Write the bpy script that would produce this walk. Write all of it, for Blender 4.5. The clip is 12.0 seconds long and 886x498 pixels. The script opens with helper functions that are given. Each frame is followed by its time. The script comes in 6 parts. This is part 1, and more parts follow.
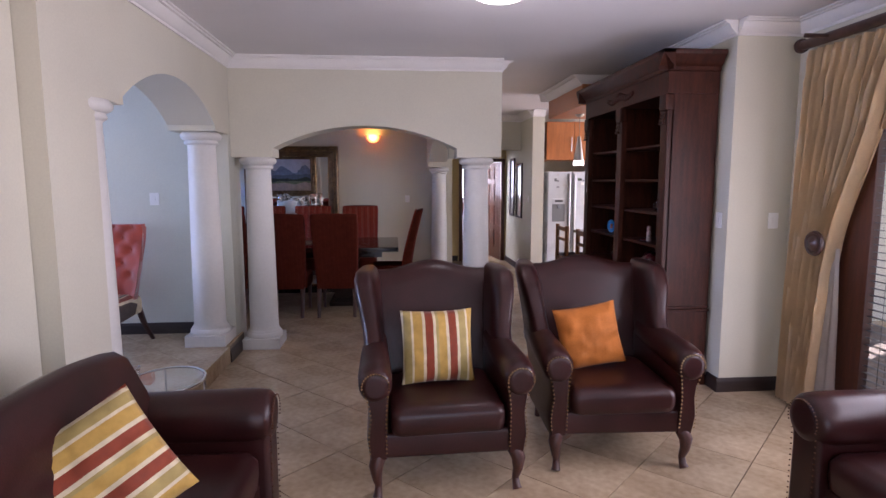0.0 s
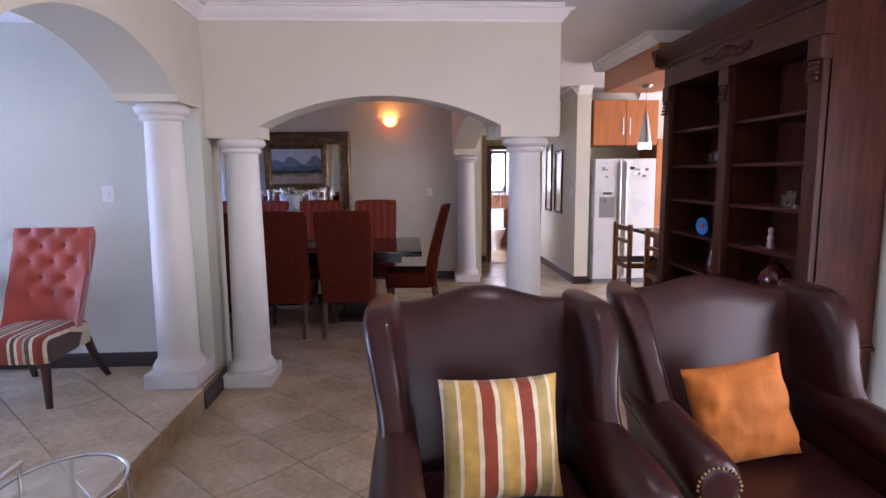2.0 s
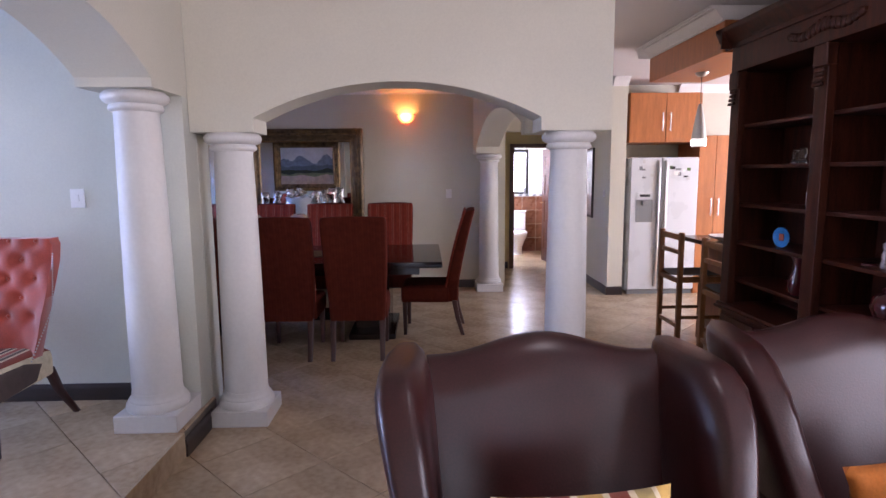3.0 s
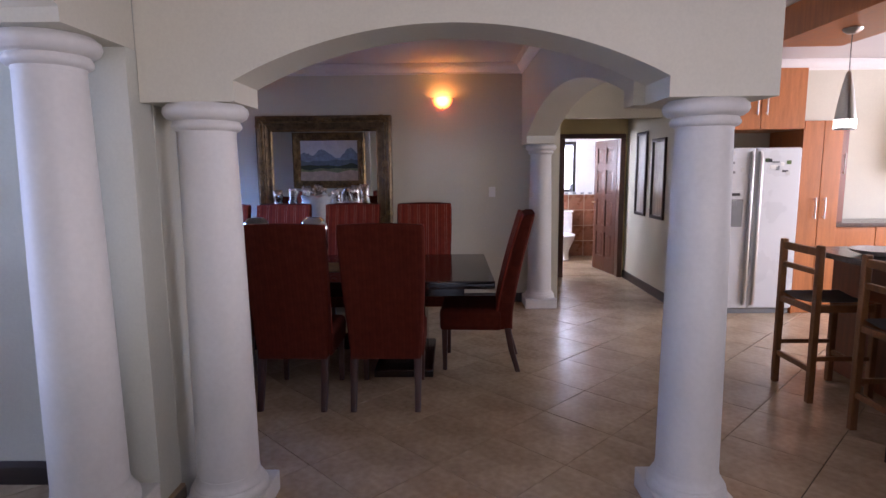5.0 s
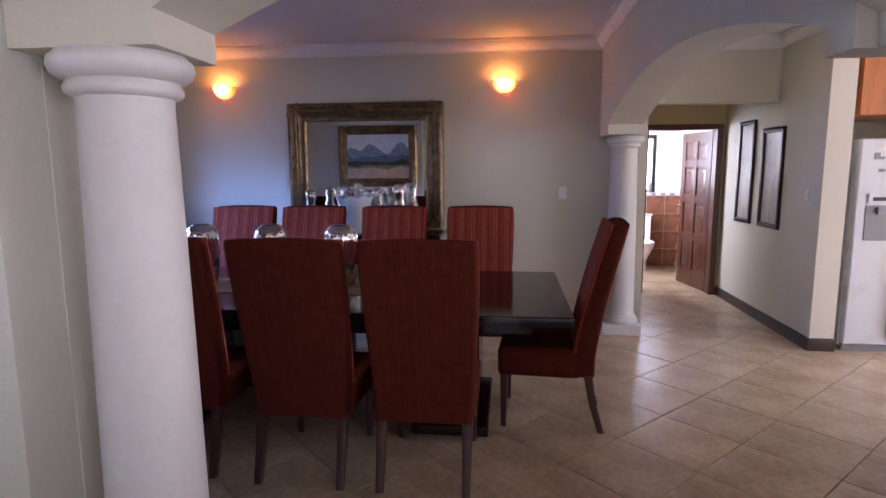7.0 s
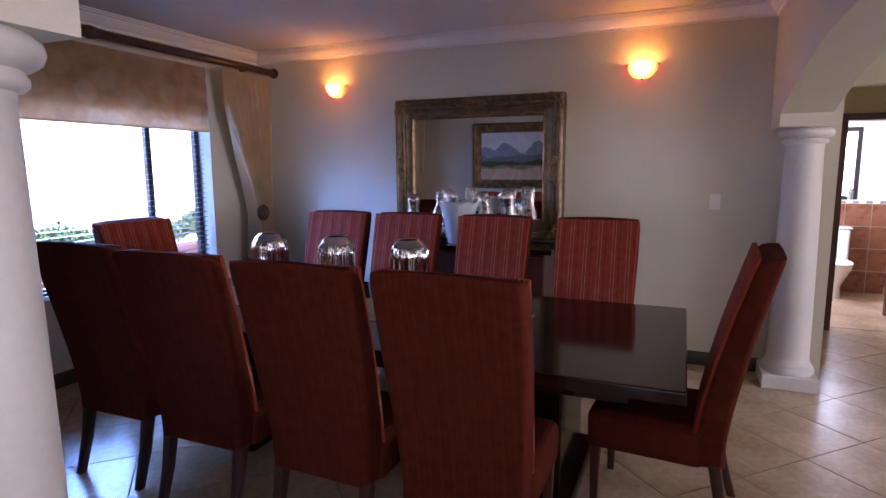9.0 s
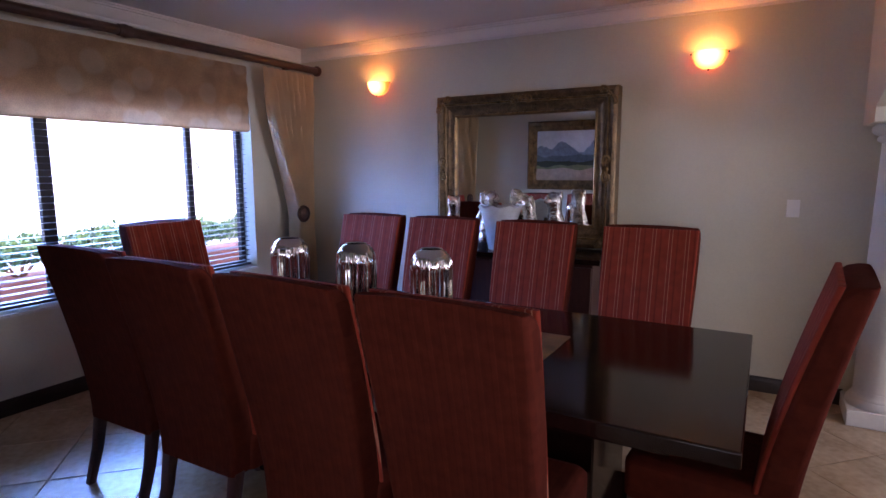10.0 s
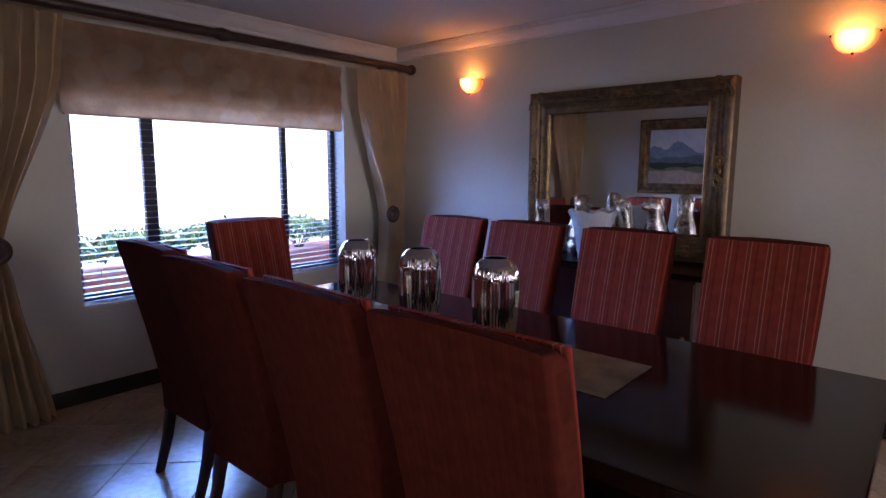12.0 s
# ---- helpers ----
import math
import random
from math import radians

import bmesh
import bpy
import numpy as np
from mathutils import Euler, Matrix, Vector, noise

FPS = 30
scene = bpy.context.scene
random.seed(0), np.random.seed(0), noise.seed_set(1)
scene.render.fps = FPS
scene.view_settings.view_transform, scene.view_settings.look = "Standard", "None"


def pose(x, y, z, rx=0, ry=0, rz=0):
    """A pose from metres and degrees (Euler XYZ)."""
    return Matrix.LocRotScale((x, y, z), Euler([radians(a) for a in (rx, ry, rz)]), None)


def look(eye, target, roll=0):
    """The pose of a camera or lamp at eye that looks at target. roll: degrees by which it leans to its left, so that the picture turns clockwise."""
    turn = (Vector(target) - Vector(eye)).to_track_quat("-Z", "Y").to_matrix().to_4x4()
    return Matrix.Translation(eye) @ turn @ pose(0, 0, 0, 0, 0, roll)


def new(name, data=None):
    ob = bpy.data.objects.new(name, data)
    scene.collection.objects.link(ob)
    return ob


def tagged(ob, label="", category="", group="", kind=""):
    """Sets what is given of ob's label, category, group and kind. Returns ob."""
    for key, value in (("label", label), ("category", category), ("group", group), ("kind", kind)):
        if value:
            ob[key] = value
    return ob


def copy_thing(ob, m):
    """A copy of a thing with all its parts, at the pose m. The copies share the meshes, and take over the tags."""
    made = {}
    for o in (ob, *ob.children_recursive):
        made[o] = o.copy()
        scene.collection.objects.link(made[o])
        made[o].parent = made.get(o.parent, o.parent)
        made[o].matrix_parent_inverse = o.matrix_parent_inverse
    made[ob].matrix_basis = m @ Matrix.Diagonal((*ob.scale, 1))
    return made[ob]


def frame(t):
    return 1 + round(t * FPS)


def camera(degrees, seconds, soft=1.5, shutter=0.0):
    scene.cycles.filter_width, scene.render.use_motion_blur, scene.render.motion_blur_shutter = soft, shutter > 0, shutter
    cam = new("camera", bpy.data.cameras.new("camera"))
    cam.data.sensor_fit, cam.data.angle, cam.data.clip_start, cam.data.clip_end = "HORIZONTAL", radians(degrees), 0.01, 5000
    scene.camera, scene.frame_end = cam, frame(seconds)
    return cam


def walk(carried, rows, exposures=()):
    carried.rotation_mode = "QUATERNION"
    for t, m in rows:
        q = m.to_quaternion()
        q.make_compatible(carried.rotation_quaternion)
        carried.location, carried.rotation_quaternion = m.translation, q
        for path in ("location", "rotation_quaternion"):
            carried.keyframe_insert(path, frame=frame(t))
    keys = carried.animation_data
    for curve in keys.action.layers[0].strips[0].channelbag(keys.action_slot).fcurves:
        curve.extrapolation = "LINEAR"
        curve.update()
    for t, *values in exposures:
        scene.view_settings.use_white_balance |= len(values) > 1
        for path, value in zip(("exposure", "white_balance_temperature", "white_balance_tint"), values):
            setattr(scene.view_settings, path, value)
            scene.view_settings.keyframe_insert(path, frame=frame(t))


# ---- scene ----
import collections

# ---- camera ----
cam = camera(76.1, 12.0)
ROWS = [
    (0.0, 0.000, 0.000, 1.569, -4.80, -6.84, -0.09),
    (0.5, -0.015, 0.287, 1.573, -4.79, -7.06, -0.19),
    (1.0, -0.027, 0.585, 1.562, -4.28, -7.26, -0.25),
    (1.5, -0.045, 0.940, 1.547, -3.64, -7.33, -0.36),
    (2.0, -0.057, 1.273, 1.529, -3.13, -7.53, -0.47),
    (2.5, -0.065, 1.617, 1.538, -2.43, -7.55, -0.51),
    (3.0, -0.111, 1.939, 1.539, -1.78, -7.57, -0.46),
    (5.0, -0.265, 3.085, 1.514, 0.80, -7.85, -0.50),
    (5.5, -0.287, 3.369, 1.508, 1.56, -7.86, -0.50),
    (6.0, -0.307, 3.628, 1.490, 2.03, -7.86, -0.53),
    (6.5, -0.304, 3.885, 1.492, 3.61, -7.87, -0.47),
    (7.0, -0.303, 4.081, 1.503, 6.60, -8.03, -0.33),
    (9.0, -0.014, 4.836, 1.535, 23.00, -8.12, -0.30),
    (9.5, 0.025, 5.031, 1.545, 26.65, -8.08, -0.24),
    (10.0, 0.036, 5.191, 1.548, 29.57, -8.19, -0.19),
    (10.5, 0.034, 5.309, 1.546, 32.02, -8.11, -0.08),
    (11.0, 0.053, 5.401, 1.549, 35.15, -8.11, 0.07),
    (11.5, 0.077, 5.471, 1.551, 38.26, -8.11, 0.16),
    (12.0, 0.090, 5.513, 1.547, 41.18, -8.12, 0.26),
]
EXPOSURES = [(0.0, 1.62, 6060, 31), (2.0, 1.92, 6060, 31), (3.0, 1.92, 6080, 31), (5.0, 1.52, 6060, 30), (7.0, 1.88, 6080, 31), (9.0, 1.92, 6180, 32), (12.0, 1.40, 6180, 32)]
walk(cam, [(t, pose(x, y, z, 90 + pitch, -roll, yaw)) for t, x, y, z, yaw, pitch, roll in ROWS], EXPOSURES)

# ---- world, sun and window light ----
world = bpy.data.worlds.new("sky")
scene.world = world
world.use_nodes = True
SUN_EL, SUN_AZ = 45.0, 62.0  # height above the horizon; degrees from +y towards +x
sky = world.node_tree.nodes.new("ShaderNodeTexSky")
sky.sky_type, sky.sun_disc = "NISHITA", False
sky.sun_elevation, sky.sun_rotation = radians(SUN_EL), radians(SUN_AZ)
world.node_tree.links.new(sky.outputs[0], world.node_tree.nodes["Background"].inputs[0])
world.node_tree.nodes["Background"].inputs[1].default_value = 0.15


def sun_lamp():
    lamp = bpy.data.lights.new("sun", "SUN")
    lamp.energy, lamp.angle, lamp.color = 5.0, radians(0.5), (1.0, 0.95, 0.88)
    ob = new("sun", lamp)
    e, a = radians(SUN_EL), radians(SUN_AZ)
    way = Vector((math.sin(a) * math.cos(e), math.cos(a) * math.cos(e), math.sin(e)))
    ob.matrix_world = look(way * 30, (0, 0, 0))


def window_lamp(name, eye, target, wide, high, power, colour):
    """An area lamp in place of daylight, mostly set in an opening."""
    lamp = bpy.data.lights.new(name, "AREA")
    lamp.shape, lamp.size, lamp.size_y, lamp.energy, lamp.color = "RECTANGLE", wide, high, power, colour
    ob = new(name, lamp)
    ob.matrix_world = look(eye, target)


def bulb(name, place, power, colour, radius=0.04):
    lamp = bpy.data.lights.new(name, "POINT")
    lamp.energy, lamp.color, lamp.shadow_soft_size = power, colour, radius
    new(name, lamp).location = place


sun_lamp()
EX_LAMP = 2.845
DAY = (0.86, 0.93, 1.0)
window_lamp("patio_daylight", (EX_LAMP, 1.0, 1.1), (0, 1.0, 0.95), 3.3, 2.0, 57, (0.97, 0.97, 1.0))
window_lamp("rear_daylight", (0.6, -2.55, 1.2), (0.6, 0, 1.1), 2.8, 2.0, 6, (1.0, 0.97, 0.93))
window_lamp("lounge_daylight", (-6.55, 4.4, 1.5), (0, 4.5, 1.1), 2.2, 1.5, 46, (0.46, 0.64, 1.0))
window_lamp("kitchen_daylight", (6.0, 7.35, 1.55), (0, 7.6, 0.8), 2.4, 1.4, 42, (0.95, 0.97, 1.0))
window_lamp("washroom_daylight", (1.64, 13.26, 1.57), (1.64, 11.0, 0.9), 0.56, 0.87, 6, DAY)
# added fill from an unseen side opening, brightens washroom and passage
window_lamp("washroom_side_fill", (0.62, 12.16, 1.68), (2.4, 12.1, 1.0), 0.95, 0.8, 22, DAY)
# added blue panel out in the garden, out of view, boosting the sky's light
window_lamp("dining_sky_fill", (-8.2, 7.2, 4.0), (-3.0, 7.6, 0.3), 9.0, 2.4, 1350, (0.20, 0.42, 1.0))
for sx in (-3.10, -0.355):
    bulb("sconce_bulb", (sx, 9.455, 2.30), 1.15, (1.0, 0.42, 0.07), 0.04)
bulb("ceiling_bulb", (0.61, 3.33, 2.55), 1.5, (1.0, 0.95, 0.88), 0.06)

# ---- materials ----
def material(name, colour, rough=0.6, metal=0.0, vary=0.12, scale=6.0, grain=60.0, bump=0.05, stretch=(1, 1, 1), second=None, coat=0.0, random_tone=0.0, sheen=0.0, spec=0.5, through_cloth=0.0):
    """A surface with two scales of variation (stains and grain), and a fine relief."""
    m = bpy.data.materials.new(name)
    m.use_nodes = True
    nt = m.node_tree
    n, lk = nt.nodes, nt.links
    bsdf = n["Principled BSDF"]
    bsdf.inputs["Roughness"].default_value = rough
    bsdf.inputs["Metallic"].default_value = metal
    bsdf.inputs["Coat Weight"].default_value = coat
    bsdf.inputs["Coat Roughness"].default_value = 0.12
    bsdf.inputs["Sheen Weight"].default_value = sheen
    bsdf.inputs["Specular IOR Level"].default_value = spec
    co = n.new("ShaderNodeTexCoord")
    mp = n.new("ShaderNodeMapping")
    mp.inputs["Scale"].default_value = stretch
    lk.new(co.outputs["Object"], mp.inputs["Vector"])
    big = n.new("ShaderNodeTexNoise")
    big.inputs["Scale"].default_value, big.inputs["Detail"].default_value = scale, 5.0
    fine = n.new("ShaderNodeTexNoise")
    fine.inputs["Scale"].default_value, fine.inputs["Detail"].default_value = grain, 4.0
    lk.new(mp.outputs[0], big.inputs["Vector"])
    lk.new(mp.outputs[0], fine.inputs["Vector"])
    ramp = n.new("ShaderNodeValToRGB")
    dark = [c * (1 - vary * 1.6) for c in colour]
    light = list(second) if second else [min(1.0, c * (1 + vary)) for c in colour]
    ramp.color_ramp.elements[0].position, ramp.color_ramp.elements[1].position = 0.32, 0.7
    ramp.color_ramp.elements[0].color, ramp.color_ramp.elements[1].color = (*dark, 1), (*light, 1)
    mix = n.new("ShaderNodeMath")
    mix.operation, mix.inputs[1].default_value = "MULTIPLY_ADD", 0.4
    lk.new(fine.outputs[0], mix.inputs[0])
    part_big = n.new("ShaderNodeMath")
    part_big.operation, part_big.inputs[1].default_value = "MULTIPLY", 0.6
    lk.new(big.outputs[0], part_big.inputs[0])
    lk.new(part_big.outputs[0], mix.inputs[2])
    lk.new(mix.outputs[0], ramp.inputs[0])
    out = ramp.outputs[0]
    if random_tone:
        info = n.new("ShaderNodeObjectInfo")
        hsv = n.new("ShaderNodeHueSaturation")
        rng = n.new("ShaderNodeMapRange")
        rng.inputs[3].default_value, rng.inputs[4].default_value = 1 - random_tone, 1 + random_tone
        lk.new(info.outputs["Random"], rng.inputs[0])
        lk.new(rng.outputs[0], hsv.inputs["Value"])
        lk.new(out, hsv.inputs["Color"])
        out = hsv.outputs[0]
    lk.new(out, bsdf.inputs["Base Color"])
    rr = n.new("ShaderNodeMapRange")
    rr.inputs[3].default_value, rr.inputs[4].default_value = max(0.02, rough * 0.82), min(1.0, rough * 1.18)
    lk.new(big.outputs[0], rr.inputs[0])
    lk.new(rr.outputs[0], bsdf.inputs["Roughness"])
    if bump:
        bp = n.new("ShaderNodeBump")
        bp.inputs["Strength"].default_value, bp.inputs["Distance"].default_value = bump, 0.01
        lk.new(mix.outputs[0], bp.inputs["Height"])
        lk.new(bp.outputs[0], bsdf.inputs["Normal"])
    if through_cloth:
        # thin cloth lets some light through
        back = n.new("ShaderNodeBsdfTranslucent")
        both = n.new("ShaderNodeMixShader")
        both.inputs[0].default_value = through_cloth
        lk.new(out, back.inputs["Color"])
        lk.new(bsdf.outputs[0], both.inputs[1])
        lk.new(back.outputs[0], both.inputs[2])
        lk.new(both.outputs[0], n["Material Output"].inputs["Surface"])
    return m


def striped(name, colours, axis, period, rough=0.8, bump=0.25, weave=900.0, spec=0.5, sheen=0.1):
    """A woven cloth with stripes: colours is a list of (share, colour), repeated every period metres along axis."""
    m = bpy.data.materials.new(name)
    m.use_nodes = True
    n, lk = m.node_tree.nodes, m.node_tree.links
    bsdf = n["Principled BSDF"]
    bsdf.inputs["Roughness"].default_value = rough
    bsdf.inputs["Sheen Weight"].default_value = sheen
    bsdf.inputs["Specular IOR Level"].default_value = spec
    co = n.new("ShaderNodeTexCoord")
    sep = n.new("ShaderNodeSeparateXYZ")
    lk.new(co.outputs["Object"], sep.inputs[0])
    div = n.new("ShaderNodeMath")
    div.operation, div.inputs[1].default_value = "DIVIDE", period
    lk.new(sep.outputs[axis], div.inputs[0])
    fr = n.new("ShaderNodeMath")
    fr.operation = "FRACT"
    lk.new(div.outputs[0], fr.inputs[0])
    ramp = n.new("ShaderNodeValToRGB")
    ramp.color_ramp.interpolation = "CONSTANT"
    at = 0.0
    for k, (share, colour) in enumerate(colours):
        el = ramp.color_ramp.elements[0] if k == 0 else (ramp.color_ramp.elements[1] if k == 1 else ramp.color_ramp.elements.new(min(at, 1.0)))
        el.position, el.color = min(at, 1.0), (*colour, 1)
        at += share
    lk.new(fr.outputs[0], ramp.inputs[0])
    no = n.new("ShaderNodeTexNoise")
    no.inputs["Scale"].default_value, no.inputs["Detail"].default_value = 25.0, 6.0
    lk.new(co.outputs["Object"], no.inputs["Vector"])
    mx = n.new("ShaderNodeMix")
    mx.data_type, mx.blend_type = "RGBA", "MULTIPLY"
    mx.inputs["Factor"].default_value = 0.55
    lk.new(ramp.outputs[0], mx.inputs["A"])
    lk.new(no.outputs[0], mx.inputs["B"])
    gain = n.new("ShaderNodeHueSaturation")
    gain.inputs["Value"].default_value = 1.12
    lk.new(mx.outputs["Result"], gain.inputs["Color"])
    lk.new(gain.outputs[0], bsdf.inputs["Base Color"])
    fine = n.new("ShaderNodeTexNoise")
    fine.inputs["Scale"].default_value = weave * 0.4
    lk.new(co.outputs["Object"], fine.inputs["Vector"])
    bp = n.new("ShaderNodeBump")
    bp.inputs["Strength"].default_value, bp.inputs["Distance"].default_value = bump, 0.004
    lk.new(fine.outputs[0], bp.inputs["Height"])
    lk.new(bp.outputs[0], bsdf.inputs["Normal"])
    return m


def glass(name, tint=(1, 1, 1), rough=0.0):
    m = bpy.data.materials.new(name)
    m.use_nodes = True
    b = m.node_tree.nodes["Principled BSDF"]
    b.inputs["Base Color"].default_value = (*tint, 1)
    b.inputs["Roughness"].default_value, b.inputs["Transmission Weight"].default_value, b.inputs["IOR"].default_value = rough, 1.0, 1.45
    return m


def plain(name, colour, rough, metal=0.0):
    m = bpy.data.materials.new(name)
    m.use_nodes = True
    b = m.node_tree.nodes["Principled BSDF"]
    b.inputs["Base Color"].default_value = (*colour, 1)
    b.inputs["Roughness"].default_value, b.inputs["Metallic"].default_value = rough, metal
    return m


def glowing(name, colour, power):
    m = plain(name, colour, 0.4)
    b = m.node_tree.nodes["Principled BSDF"]
    b.inputs["Emission Color"].default_value = (*colour, 1)
    b.inputs["Emission Strength"].default_value = power
    return m


M_WALL = material("wall_paint", (0.60, 0.575, 0.47), 0.75, vary=0.05, scale=1.5, grain=90, bump=0.06)
# wall paint with the lounge window's cool light tinted into the colour
M_WALL_DAYLIT = material("wall_paint_daylit", (0.585, 0.59, 0.505), 0.75, vary=0.05, scale=1.5, grain=90, bump=0.06)
M_WALL_OCHRE = material("passage_paint", (0.60, 0.48, 0.24), 0.75, vary=0.05, scale=1.5, grain=90, bump=0.06)
M_COLUMN = material("column_paint", (0.63, 0.615, 0.58), 0.55, vary=0.05, scale=2.5, grain=50, bump=0.012)
M_CEIL = material("ceiling_paint", (0.72, 0.70, 0.70), 0.85, vary=0.04, scale=1.2, grain=120, bump=0.05)
M_CORNICE = material("cornice_paint", (0.78, 0.76, 0.74), 0.6, vary=0.04, scale=3, grain=80, bump=0.04)
M_TILE = material("ceramic_tile", (0.495, 0.352, 0.212), 0.24, vary=0.24, scale=3.2, grain=24, bump=0.04, second=(0.55, 0.425, 0.285), random_tone=0.07)
M_GROUT = material("grout", (0.16, 0.13, 0.10), 0.9, vary=0.2, scale=9, grain=80, bump=0.1)
M_SKIRT = material("skirting_wood", (0.026, 0.014, 0.011), 0.38, vary=0.3, scale=5, grain=30, bump=0.05, stretch=(1, 1, 6))
M_LEATHER = material("burgundy_leather", (0.027, 0.0062, 0.0060), 0.32, vary=0.32, scale=5, grain=170, bump=0.12, second=(0.042, 0.0108, 0.0098), spec=0.36)
M_MAHOGANY = material("mahogany", (0.054, 0.0142, 0.0070), 0.42, vary=0.45, scale=4, grain=40, bump=0.05, stretch=(7, 7, 0.9), spec=0.2)
M_DARKWOOD = material("dark_polished_wood", (0.016, 0.006, 0.0045), 0.10, vary=0.3, scale=4, grain=40, bump=0.015, stretch=(0.7, 6, 6), spec=0.42)
M_LEGWOOD = material("stained_leg_wood", (0.050, 0.014, 0.009), 0.42, vary=0.3, scale=6, grain=40, bump=0.04, stretch=(6, 6, 1))
M_NAILDARK = plain("dark_brass_nail", (0.14, 0.08, 0.05), 0.45, 1.0)
M_BRASS = plain("antique_brass_nail", (0.38, 0.26, 0.13), 0.35, 1.0)
M_CHAIR = striped("rust_ribbed_fabric", [(0.20, (0.30, 0.044, 0.022)), (0.10, (0.21, 0.028, 0.015)), (0.24, (0.28, 0.040, 0.020)), (0.04, (0.48, 0.20, 0.12)), (0.16, (0.25, 0.036, 0.019)), (0.04, (0.46, 0.18, 0.11)), (0.22, (0.29, 0.042, 0.021))], "X", 0.088, spec=0.15, sheen=0.0)
# same rust cloth as M_CHAIR, with the shade on it mixed into the colour
M_CHAIR_SHADED = striped("shaded_rust_fabric", [(0.30, (0.098, 0.0180, 0.0102)), (0.10, (0.088, 0.0160, 0.0088)), (0.26, (0.102, 0.0190, 0.0108)), (0.08, (0.112, 0.0218, 0.0124)), (0.26, (0.092, 0.0168, 0.0094))], "X", 0.046, 0.95, 0.08, 300.0, spec=0.08, sheen=0.0)
M_TUFT = material("coral_velvet", (0.40, 0.052, 0.026), 0.7, vary=0.2, scale=6, grain=120, bump=0.1, sheen=0.5)
GOLD, RUST, CREAM, OLIVE = (0.56, 0.34, 0.07), (0.27, 0.042, 0.010), (0.74, 0.63, 0.42), (0.42, 0.31, 0.10)
STRIPES = [(0.14, GOLD), (0.05, CREAM), (0.14, RUST), (0.05, CREAM), (0.13, OLIVE), (0.04, CREAM), (0.16, GOLD), (0.05, CREAM), (0.14, RUST), (0.05, CREAM), (0.05, OLIVE)]
M_CUSHION = striped("striped_cushion_cloth", STRIPES, "X", 0.30, 0.75)
M_SEATSTRIPE = striped("multi_stripe_seat", [(0.12, RUST), (0.08, CREAM), (0.12, (0.08, 0.05, 0.04)), (0.08, CREAM), (0.14, (0.42, 0.10, 0.07)), (0.08, (0.45, 0.38, 0.28)), (0.12, (0.10, 0.08, 0.05)), (0.1, CREAM), (0.16, RUST)], "X", 0.2, 0.8)
M_ORANGE = material("orange_velvet", (0.43, 0.135, 0.022), 0.7, vary=0.18, scale=7, grain=150, bump=0.1, sheen=0.05, spec=0.2)
M_CURTAIN = material("gold_curtain", (0.86, 0.70, 0.47), 0.75, vary=0.12, scale=4, grain=200, bump=0.08, spec=0.2, through_cloth=0.3)
M_SHEER = material("curtain_lining", (0.74, 0.70, 0.66), 0.8, vary=0.08, scale=4, grain=200, bump=0.05, spec=0.2, through_cloth=0.4)
M_ROD = material("curtain_pole_wood", (0.060, 0.027, 0.018), 0.35, vary=0.3, scale=6, grain=40, bump=0.04)
M_SHADE = material("roman_shade_cloth", (0.56, 0.37, 0.215), 0.85, vary=0.2, scale=7, grain=120, bump=0.1, spec=0.15, through_cloth=0.12)
M_BLIND = material("blind_slat", (0.020, 0.014, 0.012), 0.4, vary=0.2, scale=8, grain=40, bump=0.02)
M_FRAME = material("bronze_window_frame", (0.018, 0.014, 0.013), 0.4, vary=0.2, scale=8, grain=60, bump=0.02)
M_GILT = material("antique_gilt", (0.23, 0.145, 0.06), 0.40, metal=0.75, vary=0.5, scale=14, grain=90, bump=0.25)
M_GILTDARK = material("dark_bronze_frame", (0.15, 0.098, 0.048), 0.42, metal=0.55, vary=0.45, scale=16, grain=90, bump=0.3)
# pale streaky colour in place of what the passage mirrors reflect
M_PALE_REFLECTION = material("painted_pale_reflection", (0.50, 0.50, 0.47), 0.14, vary=0.25, scale=3, grain=20, bump=0.0, stretch=(3, 3, 0.5))
M_MIRROR = plain("mirror_glass", (0.86, 0.87, 0.86), 0.01, 1.0)
M_STATUE = material("tarnished_silver", (0.62, 0.60, 0.57), 0.2, metal=1.0, vary=0.45, scale=26, grain=90, bump=0.9)
M_SILVER = plain("polished_silver", (0.66, 0.655, 0.65), 0.09, 1.0)
M_CHROME = plain("chrome", (0.78, 0.78, 0.78), 0.08, 1.0)
M_GLASS = glass("clear_glass", (0.97, 1.0, 0.99))
M_PANE = glass("window_pane")
M_SWITCH = plain("white_switch_plastic", (0.78, 0.77, 0.74), 0.4)
M_KITCHEN = material("orange_cherry_wood", (0.46, 0.155, 0.042), 0.32, vary=0.16, scale=4, grain=40, bump=0.02, stretch=(8, 8, 0.8))
M_KITDARK = material("dark_cherry_wood", (0.20, 0.055, 0.018), 0.32, vary=0.2, scale=4, grain=40, bump=0.02, stretch=(8, 8, 0.8))
M_FRIDGE = material("fridge_enamel", (0.62, 0.64, 0.66), 0.28, vary=0.03, scale=3, grain=300, bump=0.02)
M_GREY = plain("grey_plastic", (0.20, 0.21, 0.22), 0.4)
M_BLACK = plain("black_plastic", (0.015, 0.015, 0.016), 0.4)
M_STEEL = plain("brushed_steel", (0.55, 0.55, 0.54), 0.3, 1.0)
M_STOOL = material("stool_pine", (0.24, 0.10, 0.035), 0.4, vary=0.25, scale=5, grain=40, bump=0.04, stretch=(5, 5, 0.8))
M_STOOLSEAT = material("stool_leather", (0.035, 0.035, 0.04), 0.5, vary=0.3, scale=9, grain=80, bump=0.1)
